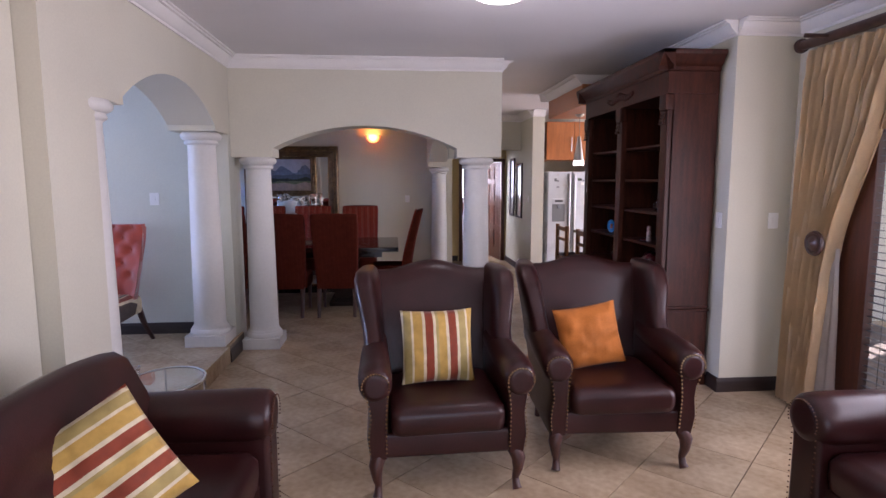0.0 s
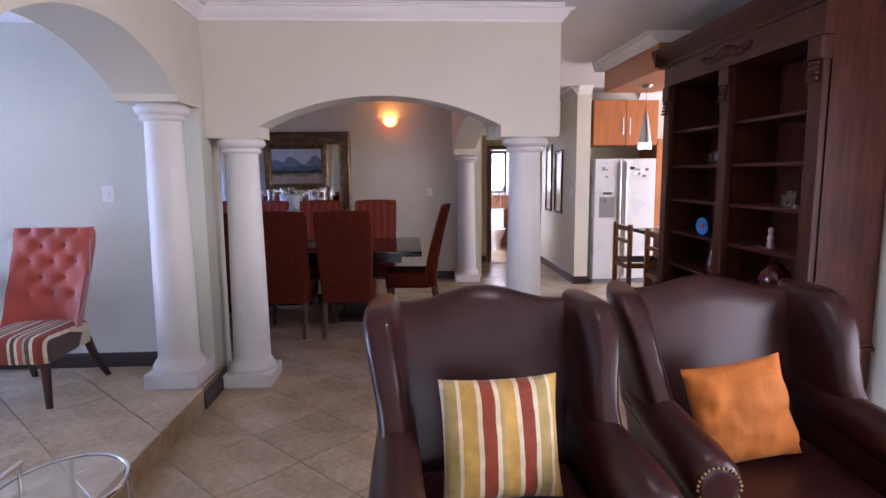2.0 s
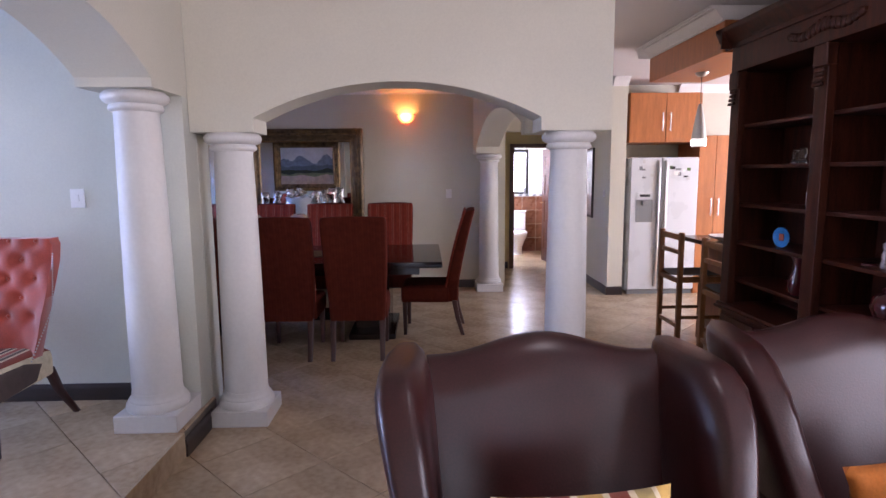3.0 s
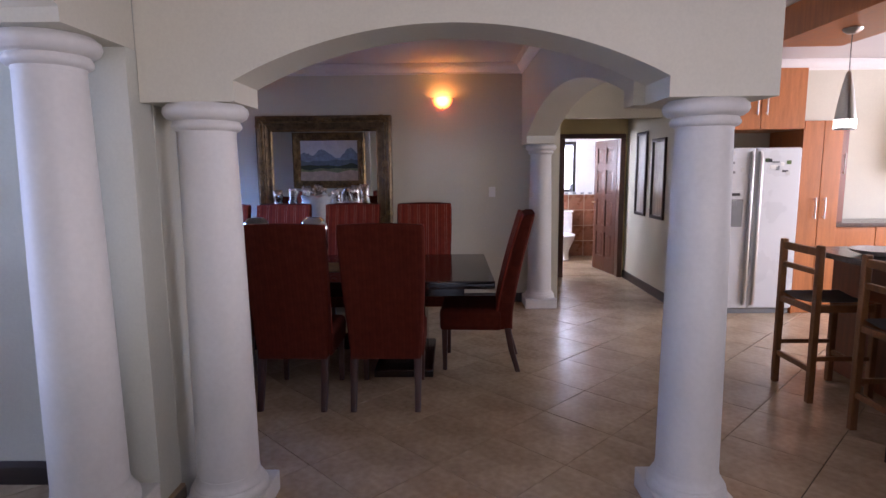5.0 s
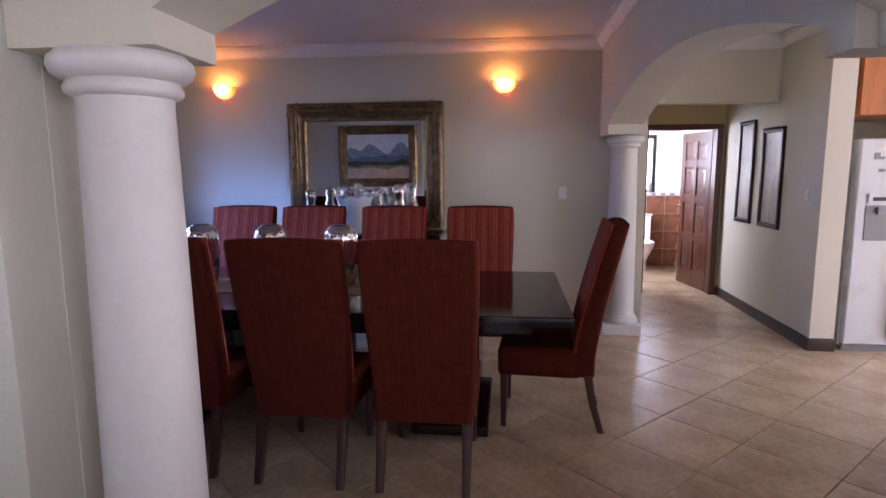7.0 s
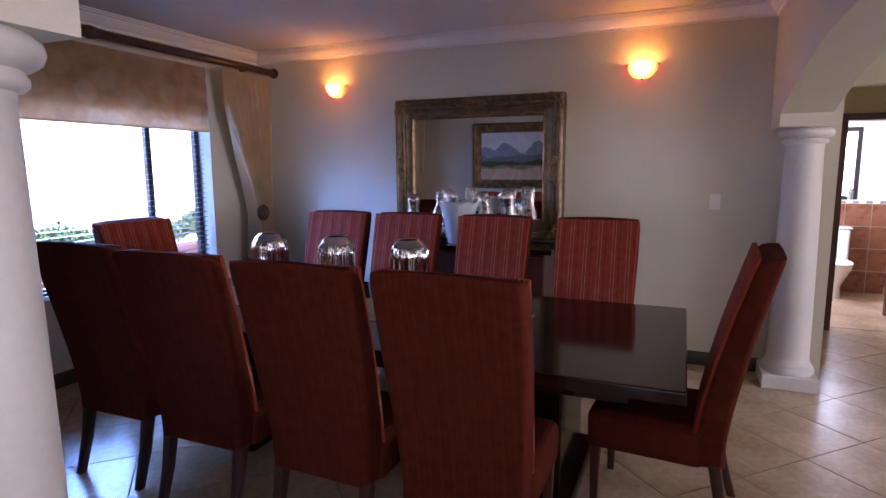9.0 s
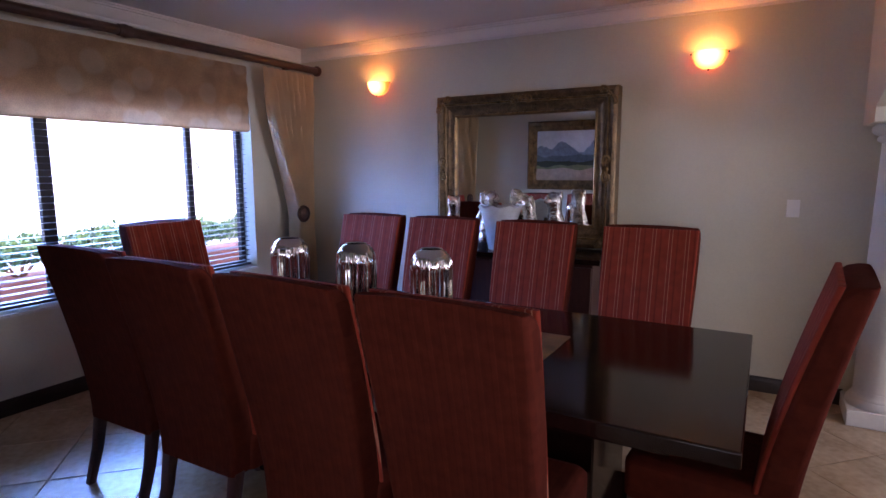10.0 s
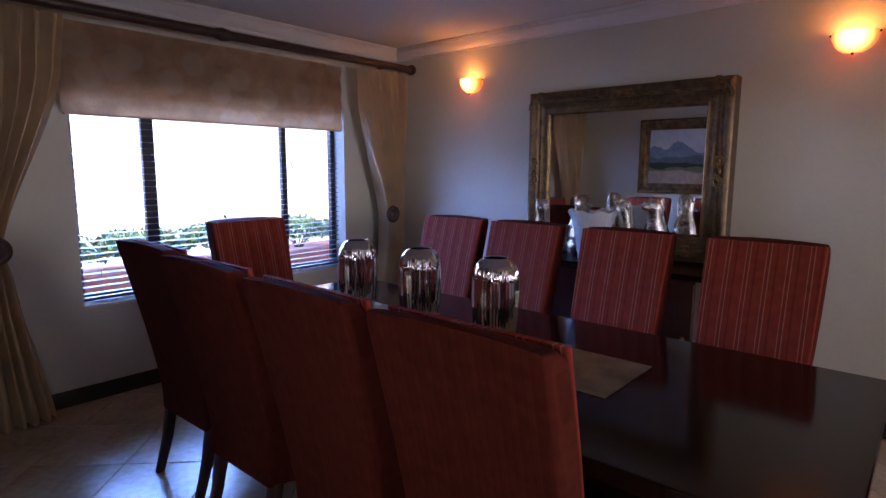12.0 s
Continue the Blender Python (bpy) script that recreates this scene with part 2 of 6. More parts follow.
M_DOOR = material("meranti_door", (0.085, 0.027, 0.014), 0.34, vary=0.3, scale=4, grain=40, bump=0.04, stretch=(7, 7, 0.8))
M_WCTILE = material("terracotta_wall_tile", (0.24, 0.10, 0.055), 0.28, vary=0.22, scale=7, grain=40, bump=0.04, random_tone=0.1)
M_PORCELAIN = plain("porcelain", (0.82, 0.83, 0.84), 0.12)
M_SCONCE = glowing("sconce_glass", (1.0, 0.31, 0.045), 1.15)


def bulb_glow(m, centre, reach):
    """Frosted glass is brightest round the bulb behind it and falls off to a deep amber."""
    n, lk = m.node_tree.nodes, m.node_tree.links
    co = n.new("ShaderNodeTexCoord")
    far = n.new("ShaderNodeVectorMath")
    far.operation, far.inputs[1].default_value = "DISTANCE", centre
    lk.new(co.outputs["Object"], far.inputs[0])
    rng = n.new("ShaderNodeMapRange")
    rng.inputs[1].default_value, rng.inputs[2].default_value = reach * 0.35, reach
    rng.inputs[3].default_value, rng.inputs[4].default_value = 1.0, 0.0
    lk.new(far.outputs["Value"], rng.inputs[0])
    hue = n.new("ShaderNodeValToRGB")
    hue.color_ramp.elements[0].color, hue.color_ramp.elements[1].color = (1.0, 0.22, 0.02, 1), (1.0, 0.62, 0.20, 1)
    lk.new(rng.outputs[0], hue.inputs[0])
    power = n.new("ShaderNodeMath")
    power.operation, power.inputs[1].default_value, power.inputs[2].default_value = "MULTIPLY_ADD", 1.35, 0.22
    lk.new(rng.outputs[0], power.inputs[0])
    b = n["Principled BSDF"]
    lk.new(hue.outputs[0], b.inputs["Emission Color"])
    lk.new(power.outputs[0], b.inputs["Emission Strength"])


bulb_glow(M_SCONCE, (0.0, -0.10, 0.075), 0.13)
M_LAMPGLASS = glowing("ceiling_lamp_glass", (1.0, 0.97, 0.92), 2.5)
M_RUNNER = material("table_runner_cloth", (0.52, 0.33, 0.15), 0.5, vary=0.35, scale=9, grain=220, bump=0.2, spec=0.4)
M_LEAF = material("hedge_leaf", (0.10, 0.17, 0.045), 0.5, vary=0.5, scale=6, grain=30, bump=0.0, random_tone=0.3)
M_RENDER = material("outside_plaster", (0.80, 0.79, 0.77), 0.85, vary=0.06, scale=2, grain=60, bump=0.1)
M_PAVING = material("outside_paving", (0.42, 0.38, 0.33), 0.85, vary=0.2, scale=4, grain=50, bump=0.1)
M_REDPOT = material("terracotta_pot", (0.32, 0.08, 0.045), 0.7, vary=0.2, scale=6, grain=60, bump=0.1)
M_TAN = material("granite_counter", (0.10, 0.06, 0.045), 0.2, vary=0.4, scale=30, grain=160, bump=0.0)


def flowered(m):
    """Pale round flower heads woven into the shade cloth."""
    n, lk = m.node_tree.nodes, m.node_tree.links
    b = n["Principled BSDF"]
    was = b.inputs["Base Color"].links[0].from_socket
    co = n.new("ShaderNodeTexCoord")
    cell = n.new("ShaderNodeTexVoronoi")
    cell.voronoi_dimensions, cell.inputs["Scale"].default_value, cell.inputs["Randomness"].default_value = "2D", 3.6, 1.0
    sep = n.new("ShaderNodeSeparateXYZ")
    com = n.new("ShaderNodeCombineXYZ")
    lk.new(co.outputs["Object"], sep.inputs[0])
    lk.new(sep.outputs["Y"], com.inputs["X"])
    lk.new(sep.outputs["Z"], com.inputs["Y"])
    lk.new(com.outputs[0], cell.inputs["Vector"])
    rng = n.new("ShaderNodeMapRange")
    rng.inputs[1].default_value, rng.inputs[2].default_value, rng.inputs[3].default_value, rng.inputs[4].default_value = 0.26, 0.34, 0.42, 0.0
    lk.new(cell.outputs["Distance"], rng.inputs[0])
    mx = n.new("ShaderNodeMix")
    mx.data_type = "RGBA"
    mx.inputs["B"].default_value = (0.66, 0.54, 0.40, 1)
    lk.new(rng.outputs[0], mx.inputs["Factor"])
    lk.new(was, mx.inputs["A"])
    lk.new(mx.outputs["Result"], b.inputs["Base Color"])


flowered(M_SHADE)


# ---- mesh helpers ----
def finish(bm, name, mat, angle=38, smooth=True):
    bmesh.ops.recalc_face_normals(bm, faces=bm.faces)
    me = bpy.data.meshes.new(name)
    bm.to_mesh(me)
    bm.free()
    if smooth:
        me.shade_smooth()
        me.set_sharp_from_angle(angle=radians(angle))
    me.materials.append(mat)
    if smooth and len(me.polygons) < 700:
        weigh_normals(me, angle)
    return me


def weigh_normals(me, angle):
    """Large faces keep their own direction; only the narrow rounded edges bend between them."""
    at = collections.defaultdict(list)
    for f in me.polygons:
        for v in f.vertices:
            at[v].append(f)
    areas = [f.area for f in me.polygons]
    if not areas or max(areas) < 25 * min(areas):
        return
    limit = math.cos(radians(max(angle, 50)))
    out = []
    for f in me.polygons:
        for v in f.vertices:
            n = Vector()
            for g in at[v]:
                if g.normal.dot(f.normal) > limit:
                    n += g.normal * g.area
            out.append(n.normalized() if n.length > 1e-12 else f.normal.copy())
    me.normals_split_custom_set(out)


def part(name, bm, mat, parent, label="", angle=38):
    ob = new(name, finish(bm, name, mat, angle))
    ob.parent = parent
    if label:
        ob["label"] = label
    return ob


def thing(name, m, label, category, group=""):
    ob = new(name)
    ob.empty_display_size = 0.1
    ob.matrix_world = m
    return tagged(ob, label, category, group)


def setting(name, bm, mat, label, category, angle=38):
    ob = new(name, finish(bm, name, mat, angle))
    return tagged(ob, label, category, kind="structure")


def box(bm, x0, x1, y0, y1, z0, z1, bevel=0.0, seg=2):
    vs = [bm.verts.new((x, y, z)) for z in (z0, z1) for y in (y0, y1) for x in (x0, x1)]
    fs = [bm.faces.new([vs[i] for i in q]) for q in ((0, 1, 3, 2), (4, 6, 7, 5), (0, 4, 5, 1), (1, 5, 7, 3), (3, 7, 6, 2), (2, 6, 4, 0))]
    if bevel:
        edges = list({e for f in fs for e in f.edges})
        bmesh.ops.bevel(bm, geom=edges, offset=bevel, segments=seg, profile=0.5, affect="EDGES")
    return bm


def boxes(*dims, bevel=0.0):
    bm = bmesh.new()
    for d in dims:
        box(bm, *d, bevel=bevel)
    return bm


def loft(bm, rings, caps=True, closed=False):
    """A skin through rings of equally many points."""
    rows = [[bm.verts.new(p) for p in r] for r in rings]
    n = len(rows[0])
    pairs = list(zip(rows, rows[1:])) + ([(rows[-1], rows[0])] if closed else [])
    for a, b in pairs:
        for i in range(n):
            bm.faces.new((a[i], a[(i + 1) % n], b[(i + 1) % n], b[i]))
    if caps and not closed:
        bm.faces.new(rows[0][::-1])
        bm.faces.new(rows[-1])
    return bm


def rring(w, d, r, n=3):
    """A rounded rectangle, w by d, round the origin: 4 * (n + 1) points (u, v)."""
    pts = []
    r = min(r, w / 2 - 1e-4, d / 2 - 1e-4)
    for cx, cy, a0 in ((w / 2 - r, d / 2 - r, 0), (-w / 2 + r, d / 2 - r, 90), (-w / 2 + r, -d / 2 + r, 180), (w / 2 - r, -d / 2 + r, 270)):
        for k in range(n + 1):
            a = radians(a0 + 90 * k / n)
            pts.append((cx + r * math.cos(a), cy + r * math.sin(a)))
    return pts


def lathe(bm, profile, segs=28, cx=0.0, cy=0.0):
    """Turn a profile of (radius, z) round the upright axis."""
    rings = [[(cx + max(r, 1e-4) * math.cos(2 * math.pi * k / segs), cy + max(r, 1e-4) * math.sin(2 * math.pi * k / segs), z) for k in range(segs)] for r, z in profile]
    return loft(bm, rings)


def tube(bm, points, radius, segs=10, caps=True, closed=False, taper=None):
    """A round bar along points."""
    pts = [Vector(p) for p in points]
    rings = []
    up = Vector((0, 0, 1))
    n = len(pts)
    steep = abs((pts[-1] - pts[0]).z) > 0.8 * (pts[-1] - pts[0]).length and not closed
    for i, p in enumerate(pts):
        a, b = pts[(i - 1) % n if closed else max(i - 1, 0)], pts[(i + 1) % n if closed else min(i + 1, n - 1)]
        d = (b - a).normalized()
        side = d.cross(Vector((0, 1, 0)) if steep else up)
        side.normalize()
        top = side.cross(d)
        r = radius * (taper[i] if taper else 1)
        rings.append([p + side * (r * math.cos(2 * math.pi * k / segs)) + top * (r * math.sin(2 * math.pi * k / segs)) for k in range(segs)])
    return loft(bm, rings, caps, closed)


def ball(bm, x, y, z, rx, ry, rz, u=14, v=8):
    m = Matrix.Translation((x, y, z)) @ Matrix.Diagonal((rx, ry, rz, 1))
    bmesh.ops.create_uvsphere(bm, u_segments=u, v_segments=v, radius=1.0, matrix=m)
    return bm


def extrude_profile(bm, profile, start, end, out, up=(0, 0, 1)):
    """A moulding: profile points (out, up) swept from start to end."""
    s, e, o, u = Vector(start), Vector(end), Vector(out), Vector(up)
    return loft(bm, [[p + o * a + u * b for a, b in profile] for p in (s, e)])


def taper_leg(bm, x, y, z0, z1, w0, w1, dx=0.0, dy=0.0):
    """A square leg from the floor (w0 wide, shifted by dx, dy) up to z1 (w1 wide)."""
    rings = []
    for z, w, k in ((z0, w0, 1.0), ((z0 + z1) / 2, (w0 + w1) / 2, 0.38), (z1, w1, 0.0)):
        rings.append([(x + dx * k + a, y + dy * k + b, z) for a, b in rring(w, w, w * 0.15, 2)])
    return loft(bm, rings)

# ---- the large structure ----
CEIL = 2.68
WX, BY = -4.05, 9.55  # inner faces of the dining room's window wall and back wall
EX = 2.86              # the inner face of the patio wall
RISE = 0.14           # the lounge floor above the other floors


def arch_wall(along, start, end, near, far, low_start, low_end, blocks, spring, crown, top, mat, name, label):
    """A wall over an arch. along: 'x' or 'y'; it runs from start to end, is near..far thick; the arch springs between the two blocks."""
    b0, b1 = blocks
    half, rise = (b1 - b0) / 2, crown - spring
    radius = (half * half + rise * rise) / (2 * rise)
    mid, cz = (b0 + b1) / 2, crown - radius
    line = [(start, top), (start, low_start), (b0, low_start)]
    a = math.asin(half / radius)
    for k in range(33):
        t = -a + 2 * a * k / 32
        line.append((mid + radius * math.sin(t), cz + radius * math.cos(t)))
    line += [(b1, low_end), (end, low_end), (end, top)]
    rings = [[(u, d, z) if along == "x" else (d, u, z) for u, z in line] for d in (near, far)]
    bm = bmesh.new()
    loft(bm, rings)
    return setting(name, bm, mat, label, "wall", 25)


def wall(name, dims, label, mat=None):
    return setting(name, boxes(*dims), mat or M_WALL, label, "wall")


# the beam over the two columns between sitting room and dining room
arch_wall("x", -1.48, 1.00, 5.34, 5.62, 1.79, 1.79, (-1.11, 0.58), 1.87, 2.075, CEIL, M_WALL, "wall_beam", "cream plastered beam with a flat arch on columns")
arch_wall("y", 5.625, BY, 0.53, 0.82, 1.79, 1.79, (5.76, 9.12), 1.87, 2.125, CEIL, M_WALL, "wall_dining_east", "cream plastered beam with a long arch beside the dining room")
arch_wall("y", 2.59, 5.335, -1.86, -1.48, 1.985, 1.985, (3.31, 4.91), 2.03, 2.275, CEIL, M_WALL, "wall_lounge_arch", "cream plastered wall with a round arch to the raised lounge")
wall("wall_arch_pier", [(-1.86, -1.48, 2.59, 3.00, RISE - 0.14, 1.985)], "cream plastered pier of the lounge arch")
wall("wall_lounge_north", [(-6.6, -1.482, 5.44, 5.62, 0, CEIL), (-1.855, -1.484, 5.27, 5.44, RISE, 1.985)], "painted wall at the back of the lounge, cool daylight tinted into its colour", M_WALL_DAYLIT)
wall("wall_lounge_west", [(-6.75, -6.6, 1.0, 5.62, 0, 0.7), (-6.75, -6.6, 1.0, 5.62, 2.3, CEIL), (-6.75, -6.6, 1.0, 3.2, 0.7, 2.3), (-6.75, -6.6, 5.6, 5.62, 0.7, 2.3)], "painted lounge wall with a wide window opening")
wall("wall_lounge_south", [(-6.75, -1.862, 0.85, 1.0, 0, CEIL)], "painted lounge wall")
wall("wall_west", [(-1.86, -1.58, -2.6, 2.585, 0, CEIL)], "cream plastered side wall of the sitting room")
wall("wall_south", [(-1.86, -0.9, -2.75, -2.6, 0, CEIL), (2.1, 3.3, -2.75, -2.6, 0, CEIL), (-0.9, 2.1, -2.75, -2.6, 2.25, CEIL)], "cream plastered wall with a wide garden door opening")
wall("wall_east", [(EX, 3.06, -2.6, -0.6, 0, CEIL), (EX, 3.06, -0.6, 3.42, 2.15, CEIL), (EX, 3.06, 3.42, 3.90, 0, CEIL)], "cream plastered wall with a patio door opening")
wall("wall_pier", [(2.39, 3.3, 3.90, 5.95, 0, CEIL)], "cream plastered pier behind the bookcase")
wall("wall_dining_south", [(WX - 0.2, -1.70, 5.622, 5.70, 0, CEIL)], "cream plastered dining room wall that carries a painting")
wall("wall_dining_north", [(WX - 0.2, 0.958, BY, BY + 0.16, 0, CEIL)], "cream plastered dining room wall with two wall lamps")
wall("wall_dining_west", [(WX - 0.2, WX, 5.70, 6.69, 0, CEIL), (WX - 0.2, WX, 8.87, BY, 0, CEIL), (WX - 0.2, WX, 6.69, 8.87, 0, 0.64), (WX - 0.2, WX, 6.69, 8.87, 2.1, CEIL)], "cream plastered wall with a wide window opening")
wall("wall_passage_west", [(0.80, 0.96, BY + 0.16, 11.05, 0, CEIL)], "ochre painted passage wall", M_WALL_OCHRE)
wall("wall_passage_north", [(0.80, 1.30, 11.05, 11.18, 0, CEIL), (2.09, 2.36, 11.05, 11.18, 0, CEIL), (1.30, 2.09, 11.05, 11.18, 1.94, CEIL)], "ochre painted wall round the washroom door", M_WALL_OCHRE)
wall("wall_passage_lintel", [(0.962, 2.166, 9.75, 9.88, 2.10, CEIL)], "cream plastered lintel across the passage")
wall("wall_passage_east", [(2.17, 2.36, 8.92, 11.048, 0, CEIL)], "cream painted passage wall with two framed mirrors")
wall("wall_kitchen_north", [(2.422, 6.2, 9.55, 9.70, 0, CEIL)], "cream painted kitchen wall")
wall("wall_kitchen_east", [(6.05, 6.2, 5.95, 9.55, 0, 0.8), (6.05, 6.2, 5.95, 9.55, 2.3, CEIL), (6.05, 6.2, 5.95, 6.1, 0.8, 2.3), (6.05, 6.2, 8.6, 9.55, 0.8, 2.3)], "cream painted kitchen wall with a window opening")
wall("wall_kitchen_south", [(3.302, 6.2, 5.80, 5.95, 0, CEIL)], "cream painted kitchen wall")
# the gap in the west side is made up for the side fill lamp
wall("wall_washroom", [(0.55, 0.70, 11.18, 13.21, 0, 1.25), (0.55, 0.70, 11.18, 13.21, 2.1, CEIL), (0.55, 0.70, 11.18, 11.66, 1.25, 2.1), (0.55, 0.70, 12.66, 13.21, 1.25, 2.1),
                       (0.70, 1.36, 13.06, 13.21, 0, CEIL), (1.92, 2.41, 13.06, 13.21, 0, CEIL), (1.36, 1.92, 13.06, 13.21, 0, 1.13), (1.36, 1.92, 13.06, 13.21, 2.00, CEIL), (2.26, 2.41, 11.18, 13.06, 0, CEIL), (0.55, 0.80, 11.05, 11.18, 0, CEIL), (2.36, 2.41, 11.05, 11.18, 0, CEIL)], "white painted washroom walls with a small window and an added side opening", M_COLUMN)
for name, dims, label in (("ceiling", (-1.86, 3.3, -2.75, 5.34, CEIL, CEIL + 0.12), "smooth off-white sitting room ceiling"),
                          ("ceiling_dining", (WX - 0.2, 6.2, 5.341, 13.21, CEIL + 0.001, CEIL + 0.12), "smooth off-white dining room and kitchen ceiling"),
                          ("ceiling_lounge", (-6.75, -1.861, 0.85, 5.62, CEIL + 0.002, CEIL + 0.13), "smooth off-white lounge ceiling")):
    setting(name, boxes(dims), M_CEIL, label, "ceiling")

# cornices: a stepped cove moulding
COVE = [(0, 0), (0, -0.105), (0.012, -0.105), (0.012, -0.088), (0.03, -0.078), (0.048, -0.055), (0.062, -0.034), (0.062, -0.024), (0.085, -0.024), (0.085, -0.012), (0.105, -0.012), (0.105, 0)]


def cornice(runs, label):
    bm = bmesh.new()
    for (x0, y0), (x1, y1), out in runs:
        extrude_profile(bm, COVE, (x0, y0, CEIL - 0.003), (x1, y1, CEIL - 0.003), (*out, 0))
    setting("cornice", bm, M_CORNICE, label, "cornice", 30)


cornice([((-1.48, 5.34), (1.00, 5.34), (0, -1)), ((-1.48, 2.59), (-1.48, 5.34), (1, 0)), ((-1.58, 2.59), (-1.48, 2.59), (0, -1)), ((-1.58, -2.6), (-1.58, 2.59), (1, 0)),
         ((2.39, 3.90), (EX, 3.90), (0, -1)), ((2.39, 3.90), (2.39, 5.95), (-1, 0)), ((EX, -2.6), (EX, 3.90), (-1, 0)), ((1.00, 5.34), (1.00, 5.62), (1, 0))], "white stepped plaster cornice round the sitting room")
cornice([((WX, BY), (0.53, BY), (0, -1)), ((WX, 5.70), (WX, BY), (1, 0)), ((0.53, 5.62), (0.53, BY), (-1, 0)), ((WX, 5.70), (-1.7, 5.70), (0, 1)), ((-1.09, 5.62), (0.53, 5.62), (0, 1))], "white stepped plaster cornice round the dining room")
cornice([((2.17, 8.92), (2.36, 8.92), (0, -1)), ((2.17, 8.92), (2.17, 9.75), (-1, 0)), ((3.25, 9.55), (6.05, 9.55), (0, -1)), ((0.82, 5.62), (0.82, 9.55), (1, 0)), ((0.96, 9.75), (2.17, 9.75), (0, -1)), ((6.05, 5.95), (6.05, 9.55), (-1, 0))], "white stepped plaster cornice of the kitchen")
cornice([((-6.6, 5.44), (-1.86, 5.44), (0, -1)), ((-1.86, 2.6), (-1.86, 5.44), (-1, 0))], "white stepped plaster cornice of the lounge")

# skirtings
SK = [(0, 0), (0.018, 0), (0.018, 0.075), (0.012, 0.085), (0.012, 0.095), (0.006, 0.105), (0, 0.105)]


def skirting(runs, label):
    bm = bmesh.new()
    for (x0, y0), (x1, y1), out, z in runs:
        extrude_profile(bm, SK, (x0, y0, z), (x1, y1, z), (*out, 0))
    setting("baseboard", bm, M_SKIRT, label, "skirting", 30)


skirting([((WX, BY), (0.56, BY), (0, -1), 0), ((WX, 5.70), (WX, BY), (1, 0), 0), ((WX, 5.70), (-1.7, 5.70), (0, 1), 0)], "dark stained wooden skirting in the dining room")
skirting([((2.17, 8.90), (2.17, 11.05), (-1, 0), 0), ((2.15, 8.92), (2.36, 8.92), (0, -1), 0), ((0.96, 11.05), (1.22, 11.05), (0, -1), 0)], "dark stained wooden skirting along the passage")
skirting([((2.37, 3.90), (EX, 3.90), (0, -1), 0), ((2.39, 3.90), (2.39, 4.05), (-1, 0), 0), ((-1.455, 4.93), (-1.455, 5.34), (1, 0), 0), ((-1.58, -2.6), (-1.58, 2.59), (1, 0), 0)], "dark stained wooden skirting in the sitting room")
skirting([((-6.6, 5.44), (-1.88, 5.44), (0, -1), RISE)], "dark stained wooden skirting in the lounge")


# columns with turned base, shaft and capital on a square plinth
def column(x, y, z0, z1, name="column"):
    t = thing(name, pose(x, y, z0), "white painted plaster column with a turned base and capital", "column", "round plaster columns")
    h = z1 - z0
    bm = boxes((-0.172, 0.172, -0.172, 0.172, 0, 0.10), bevel=0.006)
    part("plinth", bm, M_COLUMN, t)
    bm = bmesh.new()
    lathe(bm, [(0.165, 0.10), (0.168, 0.115), (0.166, 0.13), (0.158, 0.145), (0.150, 0.15), (0.150, 0.158), (0.142, 0.165), (0.136, 0.18), (0.134, 0.20)], 40)
    part("base", bm, M_COLUMN, t)
    bm = bmesh.new()
    prof = []
    for k in range(13):
        s = k / 12
        prof.append((0.132 - 0.020 * s + 0.003 * math.sin(math.pi * s), 0.20 + (h - 0.32) * s))
    lathe(bm, prof, 40)
    part("shaft", bm, M_COLUMN, t)
    bm = bmesh.new()
    lathe(bm, [(0.113, h - 0.12), (0.114, h - 0.106), (0.126, h - 0.103), (0.136, h - 0.094), (0.137, h - 0.082), (0.130, h - 0.071), (0.128, h - 0.066), (0.144, h - 0.062), (0.160, h - 0.050), (0.167, h - 0.032), (0.163, h - 0.014), (0.150, h - 0.005), (0.148, h)], 40)
    part("capital", bm, M_COLUMN, t)
    return t


column(-1.27, 5.455, 0, 1.788)
column(0.78, 5.48, 0, 1.788)
column(0.72, 9.37, 0, 1.788)
column(-1.657, 5.10, RISE, 1.983)
column(-1.60, 3.06, RISE, 1.983)

# floors under the tiles
FLOOR = setting("floor", boxes((WX - 0.2, 6.2, -2.75, 11.18, -0.2, -0.012)), M_GROUT, "beige ceramic tiles laid diagonally with dark joints", "floor")
LOUNGE_FLOOR = setting("floor_lounge", boxes((-6.75, -1.462, 0.85, 5.44, -0.011, RISE - 0.012)), M_GROUT, "beige ceramic tiles laid diagonally on the raised lounge floor", "floor")
WASH_FLOOR = setting("floor_washroom", boxes((0.55, 2.41, 11.181, 13.21, -0.2, -0.001)), M_TILE, "beige ceramic washroom floor", "floor")
setting("step", boxes((-1.466, -1.448, 3.05, 4.93, -0.01, RISE + 0.001), bevel=0.002), M_TILE, "beige tiled riser of the lounge step", "step")

# ---- dining room things ----
def chair_ring(w, d):
    """A rounded outline with extra points along its long sides, so that it can arch."""
    pts = rring(w, d, 0.024, 3)
    out = []
    for a, b in zip(pts, pts[1:] + pts[:1]):
        out.append(a)
        if abs(b[0] - a[0]) > w * 0.5:
            out += [(a[0] + (b[0] - a[0]) * q / 6, a[1] + (b[1] - a[1]) * q / 6) for q in range(1, 6)]
    return out


